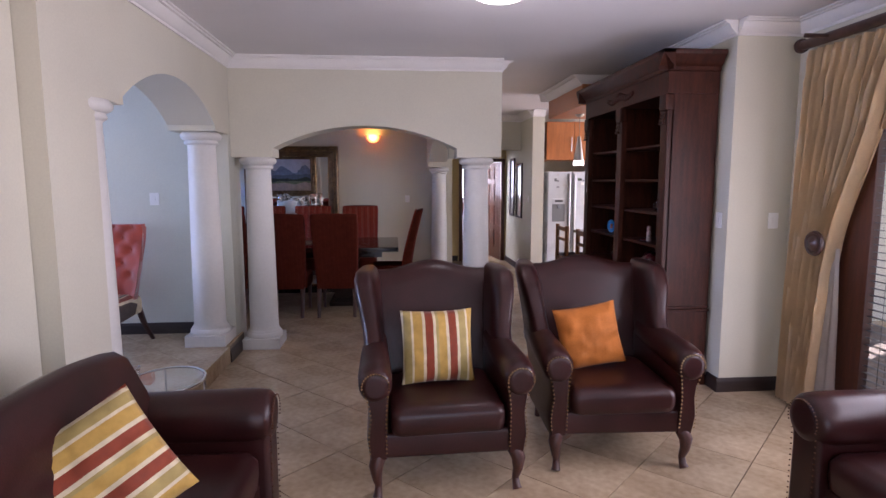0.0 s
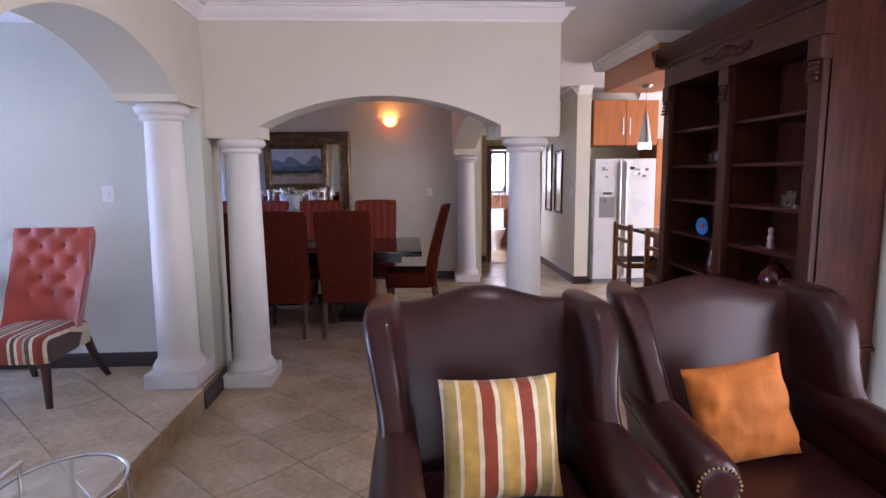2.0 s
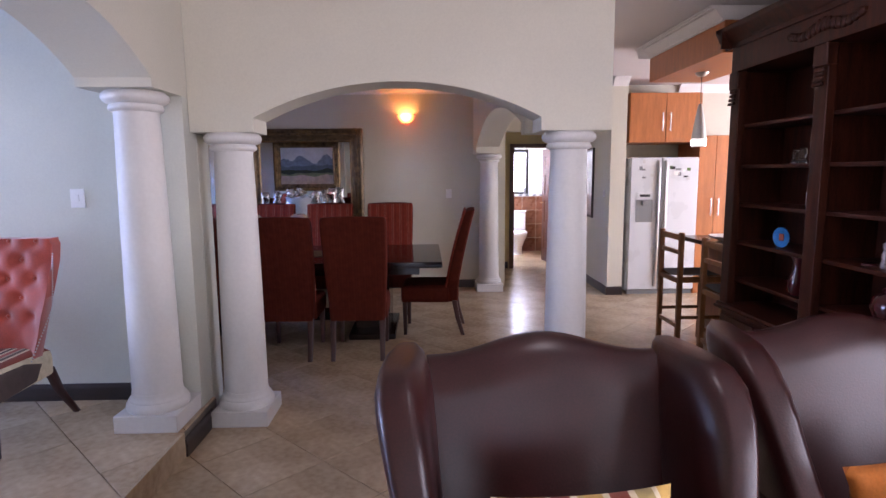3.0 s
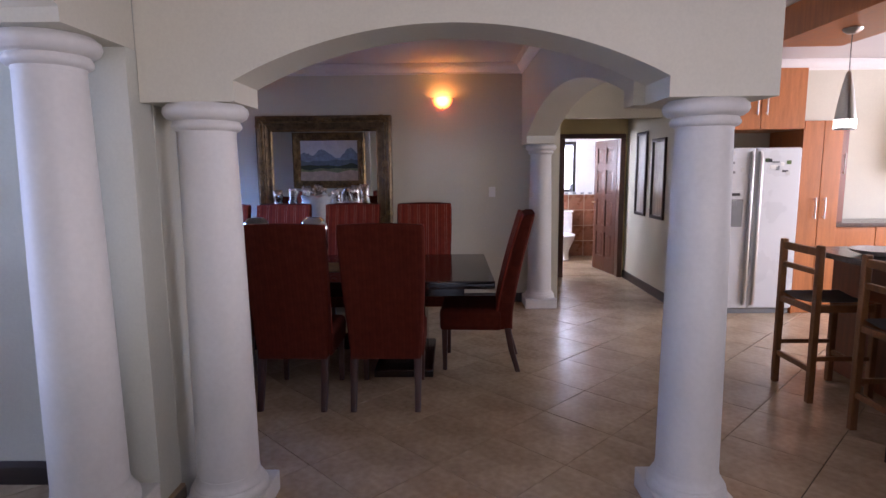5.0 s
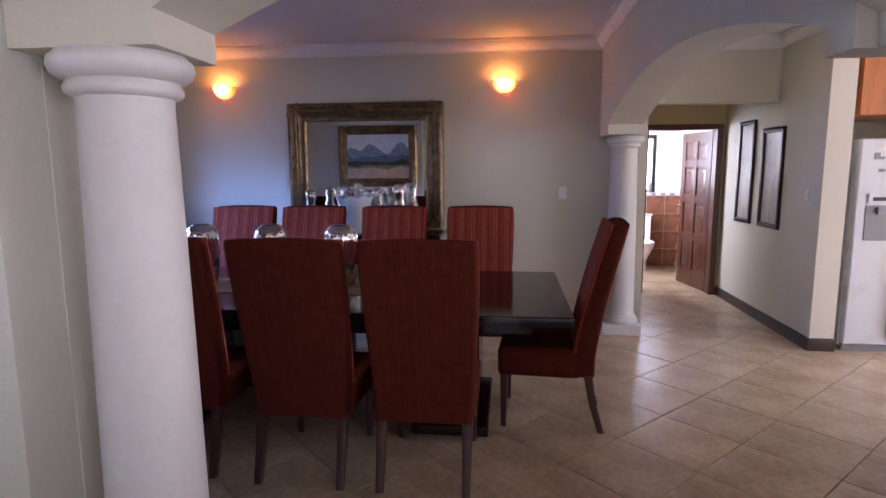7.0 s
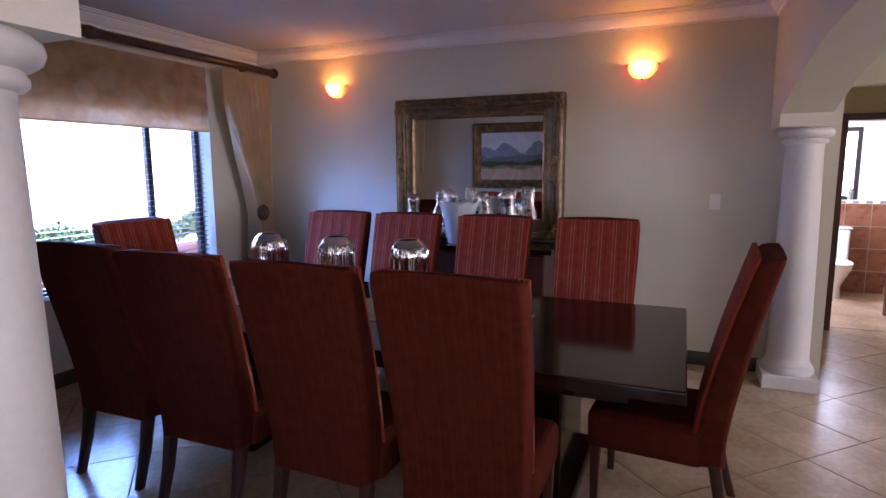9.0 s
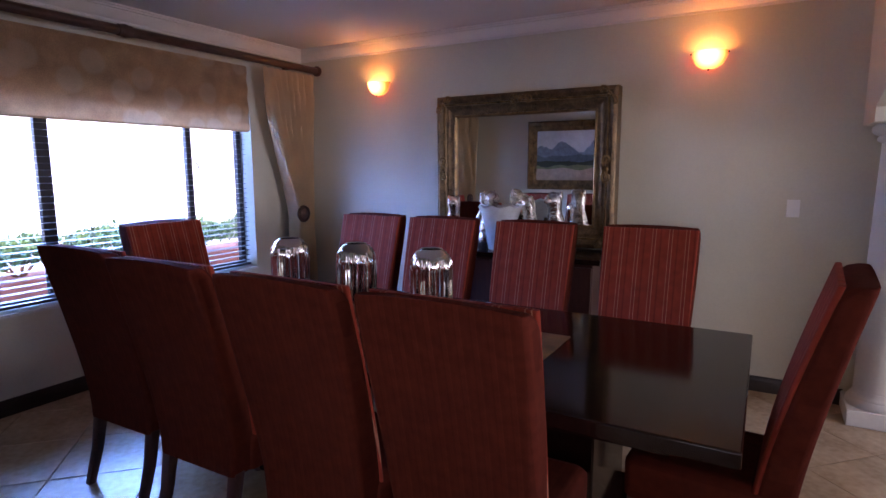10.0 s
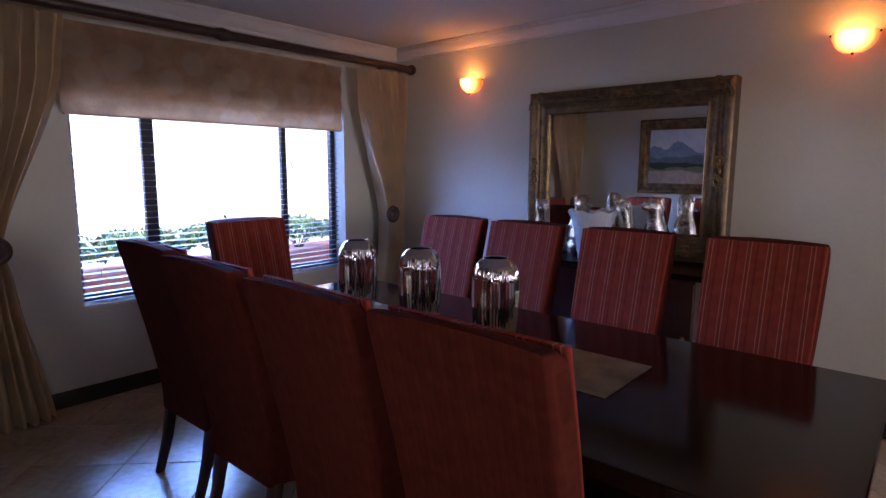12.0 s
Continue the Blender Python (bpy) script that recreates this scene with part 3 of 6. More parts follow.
def dining_chair(m, label):
    """Fully upholstered high-back chair; the front looks along +y, back legs at y = -0.22."""
    t = thing("dining_chair", m, label, "chair", "upholstered chairs round the dining table")

    def back_y(z):
        s = max(0.0, (z - 0.42) / 0.78)
        return -0.215 - 0.165 * s ** 1.3

    rings = []
    shape = [(0.33 + 0.0618 * k, 0.0, 0.0) for k in range(13)] + [(1.150, 0.0, 0.0), (1.180, 0.008, 0.010), (1.196, 0.020, 0.028), (1.205, 0.044, 0.058)]
    for z, less_w, less_d in shape:
        s = (z - 0.33) / 0.865
        w = 0.455 + 0.075 * math.sin(math.pi * min(1, s * 1.05) * 0.5) - 0.6 * less_w
        d = 0.125 - 0.035 * s - 0.9 * less_d
        crown = 0.006 if z > 1.16 else 0.0
        rings.append([(u, back_y(z) - 0.010 * s - 0.4 * less_d + v, z + crown * (1 - 1.6 * (2 * u / w) ** 2)) for u, v in chair_ring(w, d)])
    bm = bmesh.new()
    loft(bm, rings)
    # outer back takes the cloth colour that has its shade painted in
    part("backrest", bm, M_CHAIR_SHADED, t, "rust fabric outer back with shade put into its colour", 80)
    line, fat = [], []
    for k in range(61):
        u = -1 + k / 30
        line.append((u * 0.250, back_y(1.187) - 0.040 + 0.004 * u * u, 1.190 - 0.012 * u ** 4))
        fat.append(0.75 + 0.45 * (0.5 + 0.5 * math.sin(k * 2.1)) * (0.6 + 0.4 * math.sin(k * 0.37)))
    part("seam", tube(bmesh.new(), line, 0.0065, 6, taper=fat), M_CHAIR_SHADED, t, "gathered seam along the top", 60)
    # the striped inner face of the back, a padded panel on the front side
    rings = []
    for k in range(11):
        s = k / 10
        z = 0.47 + 0.728 * s
        d = 0.125 - 0.050 * (z - 0.33) / 0.865
        push = 0.012 * math.sin(math.pi * s) + 0.002
        ring = []
        for u, v in rring(0.478 + 0.044 * s, 0.02, 0.009, 2):
            bulge = push * (1 - (abs(u) / 0.26) ** 2)
            ring.append((u, back_y(z) + d / 2 + v + max(0, bulge), z))
        rings.append(ring)
    bm = bmesh.new()
    loft(bm, rings)
    part("back_panel", bm, M_CHAIR, t, "striped rust fabric inner back", 50)
    bm = bmesh.new()
    rings = []
    for z, g in ((0.325, 0.0), (0.335, 0.008), (0.44, 0.012), (0.465, 0.008), (0.485, -0.02), (0.49, -0.07)):
        rings.append([(u, 0.035 + v, z) for u, v in rring(0.475 + g, 0.46 + g, 0.03, 3)])
    loft(bm, rings)
    part("seat", bm, M_CHAIR_SHADED, t, "rust fabric seat in the shaded cloth colour", 50)
    for x in (-0.205, 0.205):
        part("leg", taper_leg(bmesh.new(), x, 0.235, 0, 0.33, 0.030, 0.045), M_LEGWOOD, t)
        part("leg", taper_leg(bmesh.new(), x, -0.240, 0, 0.34, 0.036, 0.050, 0, -0.080), M_LEGWOOD, t)
    return t


TABLE_Y = 7.50
first = dining_chair(pose(-0.69, 6.835, 0, 0, 0, 0), "high-back dining chair in rust striped fabric with dark legs")
for x, y, a in ((-1.285, 6.84, -1.0), (-1.95, 6.87, 0.5), (-2.59, 6.93, 1.0)):
    copy_thing(first, pose(x, y, 0, 0, 0, a))
for x, a in ((-0.52, 181), (-1.225, 180), (-1.905, 179), (-2.50, 180)):
    copy_thing(first, pose(x, 8.24, 0, 0, 0, a))
copy_thing(first, pose(-0.072, 7.465, 0, 0, 0, 86))
copy_thing(first, pose(-3.02, 7.49, 0, 0, 0, -91))


def dining_table():
    t = thing("dining_table", pose(-1.475, TABLE_Y, 0), "long dark polished wooden dining table with a glossy top", "table")
    bm = boxes((-1.505, 1.505, -0.64, 0.64, 0.715, 0.77), bevel=0.008)
    part("tabletop", bm, M_DARKWOOD, t)
    part("apron", boxes((-1.30, 1.30, -0.48, 0.48, 0.63, 0.714), bevel=0.004), M_DARKWOOD, t)
    for x in (-0.85, 0.85):
        part("pedestal", boxes((x - 0.16, x + 0.16, -0.28, 0.28, 0.06, 0.629), bevel=0.01), M_DARKWOOD, t)
        part("foot", boxes((x - 0.22, x + 0.22, -0.40, 0.40, 0.0, 0.062), bevel=0.012), M_DARKWOOD, t)
    part("stretcher", boxes((-0.69, 0.69, -0.10, 0.10, 0.12, 0.20), bevel=0.006), M_DARKWOOD, t)


dining_table()


def table_runner():
    bm = bmesh.new()
    rows = []
    nx, ny = 60, 8
    for i in range(nx + 1):
        x = -2.82 + 2.12 * i / nx
        rows.append([bm.verts.new((x, 7.26 + 0.42 * j / ny, 0.774 + 0.0015 * noise.noise((x * 5, j * 0.7, 3)))) for j in range(ny + 1)])
    for a, b in zip(rows, rows[1:]):
        for j in range(ny):
            bm.faces.new((a[j], a[j + 1], b[j + 1], b[j]))
    bmesh.ops.solidify(bm, geom=bm.faces[:], thickness=-0.003)
    ob = new("table_runner", finish(bm, "table_runner", M_RUNNER))
    tagged(ob, "gold brown cloth runner lying along the dining table", "table runner")


table_runner()


def vase(x, y, turn):
    """A ribbed silver jar with a domed shoulder."""
    bm = bmesh.new()
    rnd = random.Random(int(x * 1000))
    segs = 96
    amp = [0.0034 * rnd.uniform(0.2, 1.0) for _ in range(segs)]
    prof = [(0.074, 0.0), (0.082, 0.004), (0.092, 0.05), (0.099, 0.12), (0.102, 0.19), (0.101, 0.25), (0.096, 0.29), (0.086, 0.315), (0.072, 0.330), (0.058, 0.336), (0.056, 0.340), (0.050, 0.337), (0.050, 0.30)]
    rings = []
    for r, z in prof:
        z *= 1.125
        ring = []
        for k in range(segs):
            a = 2 * math.pi * k / segs
            body = 1.0 if 0.02 < z < 0.345 and r > 0.08 else 0.0
            drip = body * (amp[k] * (1 if k % 2 else -1) * 1.6 + 0.0012 * noise.noise((math.cos(a) * 6, math.sin(a) * 6, z * 9 + x)))
            ring.append(((r + drip) * math.cos(a), (r + drip) * math.sin(a), z))
        rings.append(ring)
    loft(bm, rings)
    ob = new("vase", finish(bm, "vase", M_SILVER, 60))
    ob.matrix_world = pose(x, y, 0.778, 0, 0, turn)
    tagged(ob, "tall ribbed silver vase standing on the table runner", "vase", "silver vases on the dining table")


for x, y in ((-1.35, 7.515), (-1.80, 7.505), (-2.27, 7.505)):
    vase(x, y, x * 40)


# ---- sitting room things ----
def nails(points, size=0.0055):
    bm = bmesh.new()
    for p in points:
        bmesh.ops.create_icosphere(bm, subdivisions=1, radius=size, matrix=Matrix.Translation(p))
    return bm


def wing_chair(m, label):
    """Leather wing chair; the front looks along -y."""
    t = thing("wing_chair", m, label, "armchair", "leather wing chairs")
    part("seat_frame", boxes((-0.345, 0.345, -0.375, 0.36, 0.205, 0.335), bevel=0.02), M_LEATHER, t)
    bm = bmesh.new()
    rings = []
    for z, g in ((0.325, -0.04), (0.335, 0.0), (0.37, 0.016), (0.42, 0.018), (0.452, 0.006), (0.470, -0.05), (0.476, -0.16)):
        rings.append([(u, -0.115 + v, z + 0.004 * math.sin(u * 9)) for u, v in rring(0.555 + g, 0.58 + g, 0.045, 4)])
    loft(bm, rings)
    part("seat_cushion", bm, M_LEATHER, t, "", 60)

    def rake(z):
        return 0.235 + 0.20 * max(0.0, z - 0.40) / 0.65

    rings = []
    n = 18
    for k in range(n + 1):
        x = -0.335 + 0.67 * k / n
        s = abs(x) / 0.335
        top = 1.022 + 0.055 * (0.5 + 0.5 * math.cos(math.pi * min(1, s * 1.12)))
        depth = 0.125 * (1 - 0.12 * s ** 4)
        ring = []
        for a, b in ((0.0, 0.30), (0.0, 0.55), (-0.012, 0.75), (-0.006, 0.90), (0.0, 0.955), (0.22, 0.99), (0.5, 1.0), (0.78, 0.99), (1.0, 0.955), (1.0, 0.75), (1.0, 0.5), (1.0, 0.30)):
            z = top * b
            ring.append((x, rake(z) + a * depth - 0.012 * (1 - s * s) * (0.4 < b < 0.97), z))
        rings.append(ring)
    bm = bmesh.new()
    loft(bm, rings)
    part("backrest", bm, M_LEATHER, t, "", 60)
    for sx in (-1, 1):
        rings = []
        for z, y0, flare, th in ((0.56, -0.10, 0.0, 0.085), (0.64, -0.065, 0.0, 0.09), (0.72, 0.022, 0.008, 0.095), (0.80, 0.070, 0.020, 0.10), (0.88, 0.105, 0.034, 0.108), (0.94, 0.140, 0.044, 0.112), (0.995, 0.190, 0.052, 0.108), (1.030, 0.245, 0.052, 0.085), (1.044, 0.305, 0.048, 0.045)):
            y1 = rake(z) + 0.105
            ring = []
            for u, v in rring(1.0, 1.0, 0.32, 4):
                yy = (y0 + y1) / 2 + v * (y1 - y0)
                f = flare * (0.5 - v) * 0.65
                ring.append((sx * (0.362 + 0.022 * max(0.0, z - 0.7) / 0.3 + u * (th + 0.025) + f), yy, z))
            rings.append(ring)
        bm = bmesh.new()
        loft(bm, rings)
        part("wing", bm, M_LEATHER, t, "", 60)
        # scroll arm: a roll above a side panel
        rings = []
        for y, r, zc, xc in ((-0.415, 0.045, 0.585, 0.358), (-0.41, 0.07, 0.588, 0.358), (-0.385, 0.088, 0.592, 0.358), (-0.30, 0.092, 0.60, 0.360), (-0.15, 0.088, 0.605, 0.360), (0.05, 0.082, 0.615, 0.358), (0.25, 0.072, 0.63, 0.355)):
            rings.append([(sx * (xc + r * math.cos(2 * math.pi * k / 22) * 0.92), y, zc + r * math.sin(2 * math.pi * k / 22)) for k in range(22)])
        bm = bmesh.new()
        loft(bm, rings)
        rings = []
        for z, x0, x1, y0 in ((0.205, 0.298, 0.392, -0.375), (0.30, 0.298, 0.404, -0.388), (0.42, 0.298, 0.388, -0.40), (0.52, 0.295, 0.402, -0.402), (0.60, 0.300, 0.425, -0.40)):
            rings.append([(sx * ((x0 + x1) / 2 + u * (x1 - x0)), (y0 + 0.33) / 2 + v * (0.33 - y0), z) for u, v in rring(1, 1, 0.12, 3)])
        loft(bm, rings)
        arm = part("arm", bm, M_LEATHER, t, "", 55)
        line = []
        for k in range(16):
            a = radians(-5 + 190 * k / 15)
            line.append((sx * (0.358 + 0.066 * math.cos(a)), -0.413, 0.588 + 0.066 * math.sin(a)))
        for k in range(15):
            z = 0.245 + 0.315 * k / 14
            lift = max(0.0, (z - 0.40) / 0.18) ** 2
            y = -0.387 - 0.020 * min(1.0, (z - 0.205) / 0.20)
            line.append((sx * (0.381 + 0.012 * math.sin((z - 0.2) * 14) * (z < 0.42) + 0.040 * lift), y, z))
            line.append((sx * (0.308 - 0.016 * lift), y, z))
        studs = part("nail_trim", nails(line), M_BRASS, arm, "antique brass stud trim")
        studs["kind"] = "stuff"
        pts = [(sx * 0.345, -0.335, 0.215), (sx * 0.362, -0.362, 0.165), (sx * 0.358, -0.362, 0.11), (sx * 0.35, -0.348, 0.06), (sx * 0.352, -0.358, 0.025), (sx * 0.356, -0.37, 0.004)]
        part("front_leg", tube(bmesh.new(), pts, 0.03, 12, taper=[1.35, 1.2, 0.85, 0.62, 0.68, 0.85]), M_LEGWOOD, t)
        part("back_leg", tube(bmesh.new(), [(sx * 0.30, 0.31, 0.23), (sx * 0.302, 0.33, 0.12), (sx * 0.305, 0.365, 0.004)], 0.026, 10, taper=[1.1, 0.9, 0.75]), M_LEGWOOD, t)
    return t


wing = wing_chair(pose(0.238, 3.05, 0, 0, 0, 2), "burgundy leather wing chair with brass studs on cabriole legs")
copy_thing(wing, pose(1.225, 3.21, 0, 0, 0, -2.5))


def cushion(name, m, mat, label, w=0.42, h=0.40, d=0.15, wrinkle=0.016, seed=1):
    """A square scatter cushion standing in the xz plane, base at z = 0, with pulled corners and a piped seam."""
    bm = bmesh.new()
    n = 20
    sheets = []
    for side in (-1, 1):
        grid = []
        for i in range(n + 1):
            row = []
            for j in range(n + 1):
                u, v = -1 + 2 * i / n, -1 + 2 * j / n
                pinch = 1 - 0.055 * (1 - abs(v) ** 2.2) * abs(u) ** 5 - 0.0
                pinch2 = 1 - 0.055 * (1 - abs(u) ** 2.2) * abs(v) ** 5
                fat = max(0.0, (1 - abs(u) ** 2.6) * (1 - abs(v) ** 2.6)) ** 0.55
                wr = wrinkle * noise.noise((u * 2.4 + seed, v * 2.4, side * 3.0)) + wrinkle * 0.5 * noise.noise((u * 7 + seed, v * 5, side))
                row.append((u * w / 2 * pinch, side * (fat * d / 2 + wr * min(1, fat * 2)), h / 2 + v * h / 2 * pinch2))
            grid.append(row)
        sheets.append(grid)
    for grid in sheets:
        vs = [[bm.verts.new(p) for p in row] for row in grid]
        for a, b in zip(vs, vs[1:]):
            for j in range(n):
                bm.faces.new((a[j], a[j + 1], b[j + 1], b[j]))
    bmesh.ops.remove_doubles(bm, verts=bm.verts, dist=0.0008)
    ob = new(name, finish(bm, name, mat, 80))
    ob.matrix_world = m
    tagged(ob, label, "cushion")
    return ob


cushion("cushion", pose(0.225, 2.965, 0.478, -14, 0, 5) , M_CUSHION, "gold, rust and cream striped scatter cushion on a wing chair", 0.40, 0.40)
cushion("cushion", pose(1.165, 3.15, 0.478, -15, -8, 2), M_ORANGE, "plain orange scatter cushion on a wing chair", 0.385, 0.37, wrinkle=0.026, seed=5)


def bookcase():
    """Tall mahogany bookcase; its front looks along -x. Local: x from the front back, y along."""
    t = thing("bookcase", pose(1.985, 4.06, 0), "tall dark mahogany bookcase with carved cornice and open shelves", "bookcase")
    L, D, H = 1.79, 0.385, 2.50
    for y in (0.0, L - 0.04):
        part("side_panel", boxes((0.03, D, y, y + 0.04, 0.0, 2.40), bevel=0.003), M_MAHOGANY, t)
    part("back_panel", boxes((D - 0.02, D - 0.001, 0.04, L - 0.04, 0.06, 2.35)), M_MAHOGANY, t)
    posts = (0.0, L / 2 - 0.05, L - 0.10)
    for y in posts:
        part("pilaster", boxes((0.0, 0.05, y, y + 0.10, 0.62, 2.20), bevel=0.006), M_MAHOGANY, t)
        bm = boxes((-0.02, 0.05, y - 0.005, y + 0.105, 2.08, 2.20), bevel=0.012)
        for k in range(4):
            box(bm, -0.03 + 0.004 * k, -0.012, y + 0.012, y + 0.088, 1.98 + 0.026 * k, 2.00 + 0.026 * k, bevel=0.006)
        part("corbel", bm, M_MAHOGANY, t, "carved corbel")
    part("divider", boxes((0.05, D - 0.02, L / 2 - 0.018, L / 2 + 0.018, 0.62, 2.20)), M_MAHOGANY, t)
    for z in (0.78, 1.04, 1.30, 1.56, 1.83):
        for y0, y1 in ((0.04, L / 2 - 0.018), (L / 2 + 0.018, L - 0.04)):
            part("shelf", boxes((0.055, D - 0.021, y0, y1, z, z + 0.022), bevel=0.003), M_MAHOGANY, t)
    part("base_cabinet", boxes((-0.02, D - 0.001, -0.02, L + 0.02, 0.0, 0.10), (-0.005, D - 0.022, 0.041, L - 0.041, 0.10, 0.58), bevel=0.006), M_MAHOGANY, t)
    for y0, y1 in ((0.06, 0.46), (0.48, 0.87), (0.92, 1.31), (1.33, 1.73)):
        d = part("door", boxes((-0.022, -0.006, y0, y1, 0.13, 0.55), bevel=0.004), M_MAHOGANY, t)
        part("door_panel", boxes((-0.030, -0.023, y0 + 0.06, y1 - 0.06, 0.19, 0.49), bevel=0.006), M_MAHOGANY, d)
    part("waist_moulding", boxes((-0.03, D, -0.025, L + 0.025, 0.58, 0.60), (-0.018, D, -0.012, L + 0.012, 0.60, 0.622), bevel=0.005), M_MAHOGANY, t)
    bm = boxes((-0.005, D, -0.004, L + 0.004, 2.20, 2.36), bevel=0.004)
    part("frieze", bm, M_MAHOGANY, t)
    bm = bmesh.new()
    for k in range(15):
        s = (k - 7) / 7
        ball(bm, -0.008, L / 2 + s * 0.26, 2.285 + 0.014 * math.cos(s * 5), 0.016, 0.024, 0.022 + 0.016 * (1 - abs(s)), 10, 6)
    for sg in (-1, 1):
        tube(bm, [(-0.008, L / 2 + sg * (0.05 + 0.03 * k), 2.285 + 0.018 * math.sin(k * 1.1)) for k in range(9)], 0.012, 8)
    part("carving", bm, M_MAHOGANY, t, "carved leaf ornament", 60)
    bm = bmesh.new()
    crown = [(0.012, 2.36), (0.012, 2.39), (0.03, 2.40), (0.05, 2.43), (0.075, 2.46), (0.085, 2.47), (0.085, 2.495), (0.0, 2.495)]
    prof = [(0, 2.36), *crown]
    extrude_profile(bm, prof, (0, -0.085, 0), (0, L + 0.085, 0), (-1, 0, 0))
    extrude_profile(bm, prof, (-0.085, 0, 0), (D, 0, 0), (0, -1, 0))
    extrude_profile(bm, prof, (-0.085, L, 0), (D, L, 0), (0, 1, 0))
    part("crown_moulding", bm, M_MAHOGANY, t)
    part("top_board", boxes((-0.05, D, -0.05, L + 0.05, 2.495, 2.505)), M_MAHOGANY, t)


bookcase()


def sofa(m, label):
    """A leather two-seater: local front along +x, far arm at +y. Origin on the floor at the front corner of that arm."""
    t = thing("sofa", m, label, "sofa", "burgundy leather sofas")
    part("base", boxes((-0.80, -0.06, -1.75, -0.10, 0.08, 0.30), bevel=0.02), M_LEATHER, t)
    for y0, y1 in ((-0.98, -0.245), (-1.66, -0.985)):
        bm = bmesh.new()
        rings = []
        for z, g in ((0.30, -0.03), (0.31, 0.0), (0.36, 0.012), (0.42, 0.01), (0.455, -0.03), (0.468, -0.12)):
            rings.append([(-0.36 + u, (y0 + y1) / 2 + v, z) for u, v in rring(0.62 + g, y1 - y0 + g, 0.05, 4)])
        loft(bm, rings)
        part("seat_cushion", bm, M_LEATHER, t, "", 60)
    rings = []
    for k in range(15):
        y = -1.70 + 1.52 * k / 14
        s = abs(k - 7) / 7
        top = 0.925 - 0.05 * s ** 4
        rings.append([(-0.54 + (0.24 - 0.10 * z) * a - 0.16 * (z - 0.3), y, z) for a, z in ((0.4, 0.30), (0.6, 0.5), (0.55, 0.7), (0.3, top - 0.03), (0.0, top), (-0.4, top - 0.02), (-0.7, top - 0.09), (-0.75, 0.5), (-0.7, 0.1))])
    bm = bmesh.new()
    loft(bm, rings)
    part("backrest", bm, M_LEATHER, t, "", 60)
    for yc in (-0.14, -1.74):
        rings = []
        for x, r in ((0.0, 0.055), (-0.006, 0.085), (-0.03, 0.108), (-0.10, 0.115), (-0.40, 0.112), (-0.75, 0.105), (-0.90, 0.09)):
            rings.append([(x, yc + r * 1.05 * math.cos(2 * math.pi * k / 24), 0.565 + r * math.sin(2 * math.pi * k / 24)) for k in range(24)])
        bm = bmesh.new()
        loft(bm, rings)
        rings = []
        for z, w in ((0.07, 0.17), (0.25, 0.165), (0.45, 0.16), (0.54, 0.18)):
            rings.append([(-0.44 + u, yc + v, z) for u, v in rring(0.86, w, 0.03, 3)])
        loft(bm, rings)
        arm = part("arm", bm, M_LEATHER, t, "", 55)
        line = [(0.003, yc + 0.085 * math.cos(radians(a)), 0.565 + 0.085 * math.sin(radians(a))) for a in range(-20, 201, 10)]
        for k in range(16):
            line += [(-0.008, yc + sg * 0.07, 0.12 + 0.38 * k / 15) for sg in (-1, 1)]
        studs = part("nail_trim", nails(line, 0.0042), M_NAILDARK, arm, "dark brass stud trim")
        studs["kind"] = "stuff"
    for x in (-0.08, -0.78):
        for y in (-0.14, -1.74):
            bm = bmesh.new()
            lathe(bm, [(0.02, 0.0), (0.03, 0.012), (0.026, 0.03), (0.034, 0.05), (0.034, 0.082)], 14, x, y)
            part("foot", bm, M_LEGWOOD, t)
    return t


sofa(pose(-0.53, 2.55, 0), "burgundy leather sofa with rolled studded arms against the wall")
sofa(pose(1.71, 0.42, 0, 0, 0, 180), "burgundy leather sofa with rolled studded arms by the patio door")
lean = Matrix.Translation((-0.95, 1.80, 0.63)) @ pose(0, 0, 0, 0, 0, 26) @ pose(0, 0, 0, -26) @ pose(0, 0, 0, 0, 62) @ Matrix.Translation((0, 0, -0.21))
cushion("cushion", lean, M_CUSHION, "gold, rust and cream striped scatter cushion leaning on the sofa", 0.42, 0.42, seed=9)

# ---- windows, blinds and curtains ----
def window(name, axis, plane, a0, a1, z0, z1, mullions, depth, label):
    """A framed window in an opening: axis is the way it runs; plane is the outer side of the frame; depth its thickness inwards."""
    t = tagged(new(name), label, "window", kind="structure")
    t.empty_display_size = 0.1

    def bar(p0, p1, q0, q1, d=1.0):
        lo, hi = sorted((plane, plane + depth * d))
        return boxes((lo, hi, p0, p1, q0, q1) if axis == "y" else (p0, p1, lo, hi, q0, q1), bevel=0.003)

    for p0, p1 in ((a0, a0 + 0.05), (a1 - 0.05, a1)):
        part("window_frame", bar(p0, p1, z0, z1), M_FRAME, t)
    for q0, q1 in ((z0, z0 + 0.05), (z1 - 0.05, z1)):
        part("window_frame", bar(a0 + 0.05, a1 - 0.05, q0, q1), M_FRAME, t)
    for c, w in mullions:
        part("mullion", bar(c - w / 2, c + w / 2, z0 + 0.05, z1 - 0.05, 0.9), M_FRAME, t)
    edges = [a0 + 0.05, *[c for c, _ in mullions], a1 - 0.05]
    for c, (p0, p1) in enumerate(zip(edges, edges[1:])):
        mid = plane + depth * 0.45
        bm = boxes((mid - 0.003, mid + 0.003, p0, p1, z0 + 0.05, z1 - 0.05) if axis == "y" else (p0, p1, mid - 0.003, mid + 0.003, z0 + 0.05, z1 - 0.05))
        pane = part("pane", bm, M_PANE, t)
        pane.visible_shadow = False
    return t


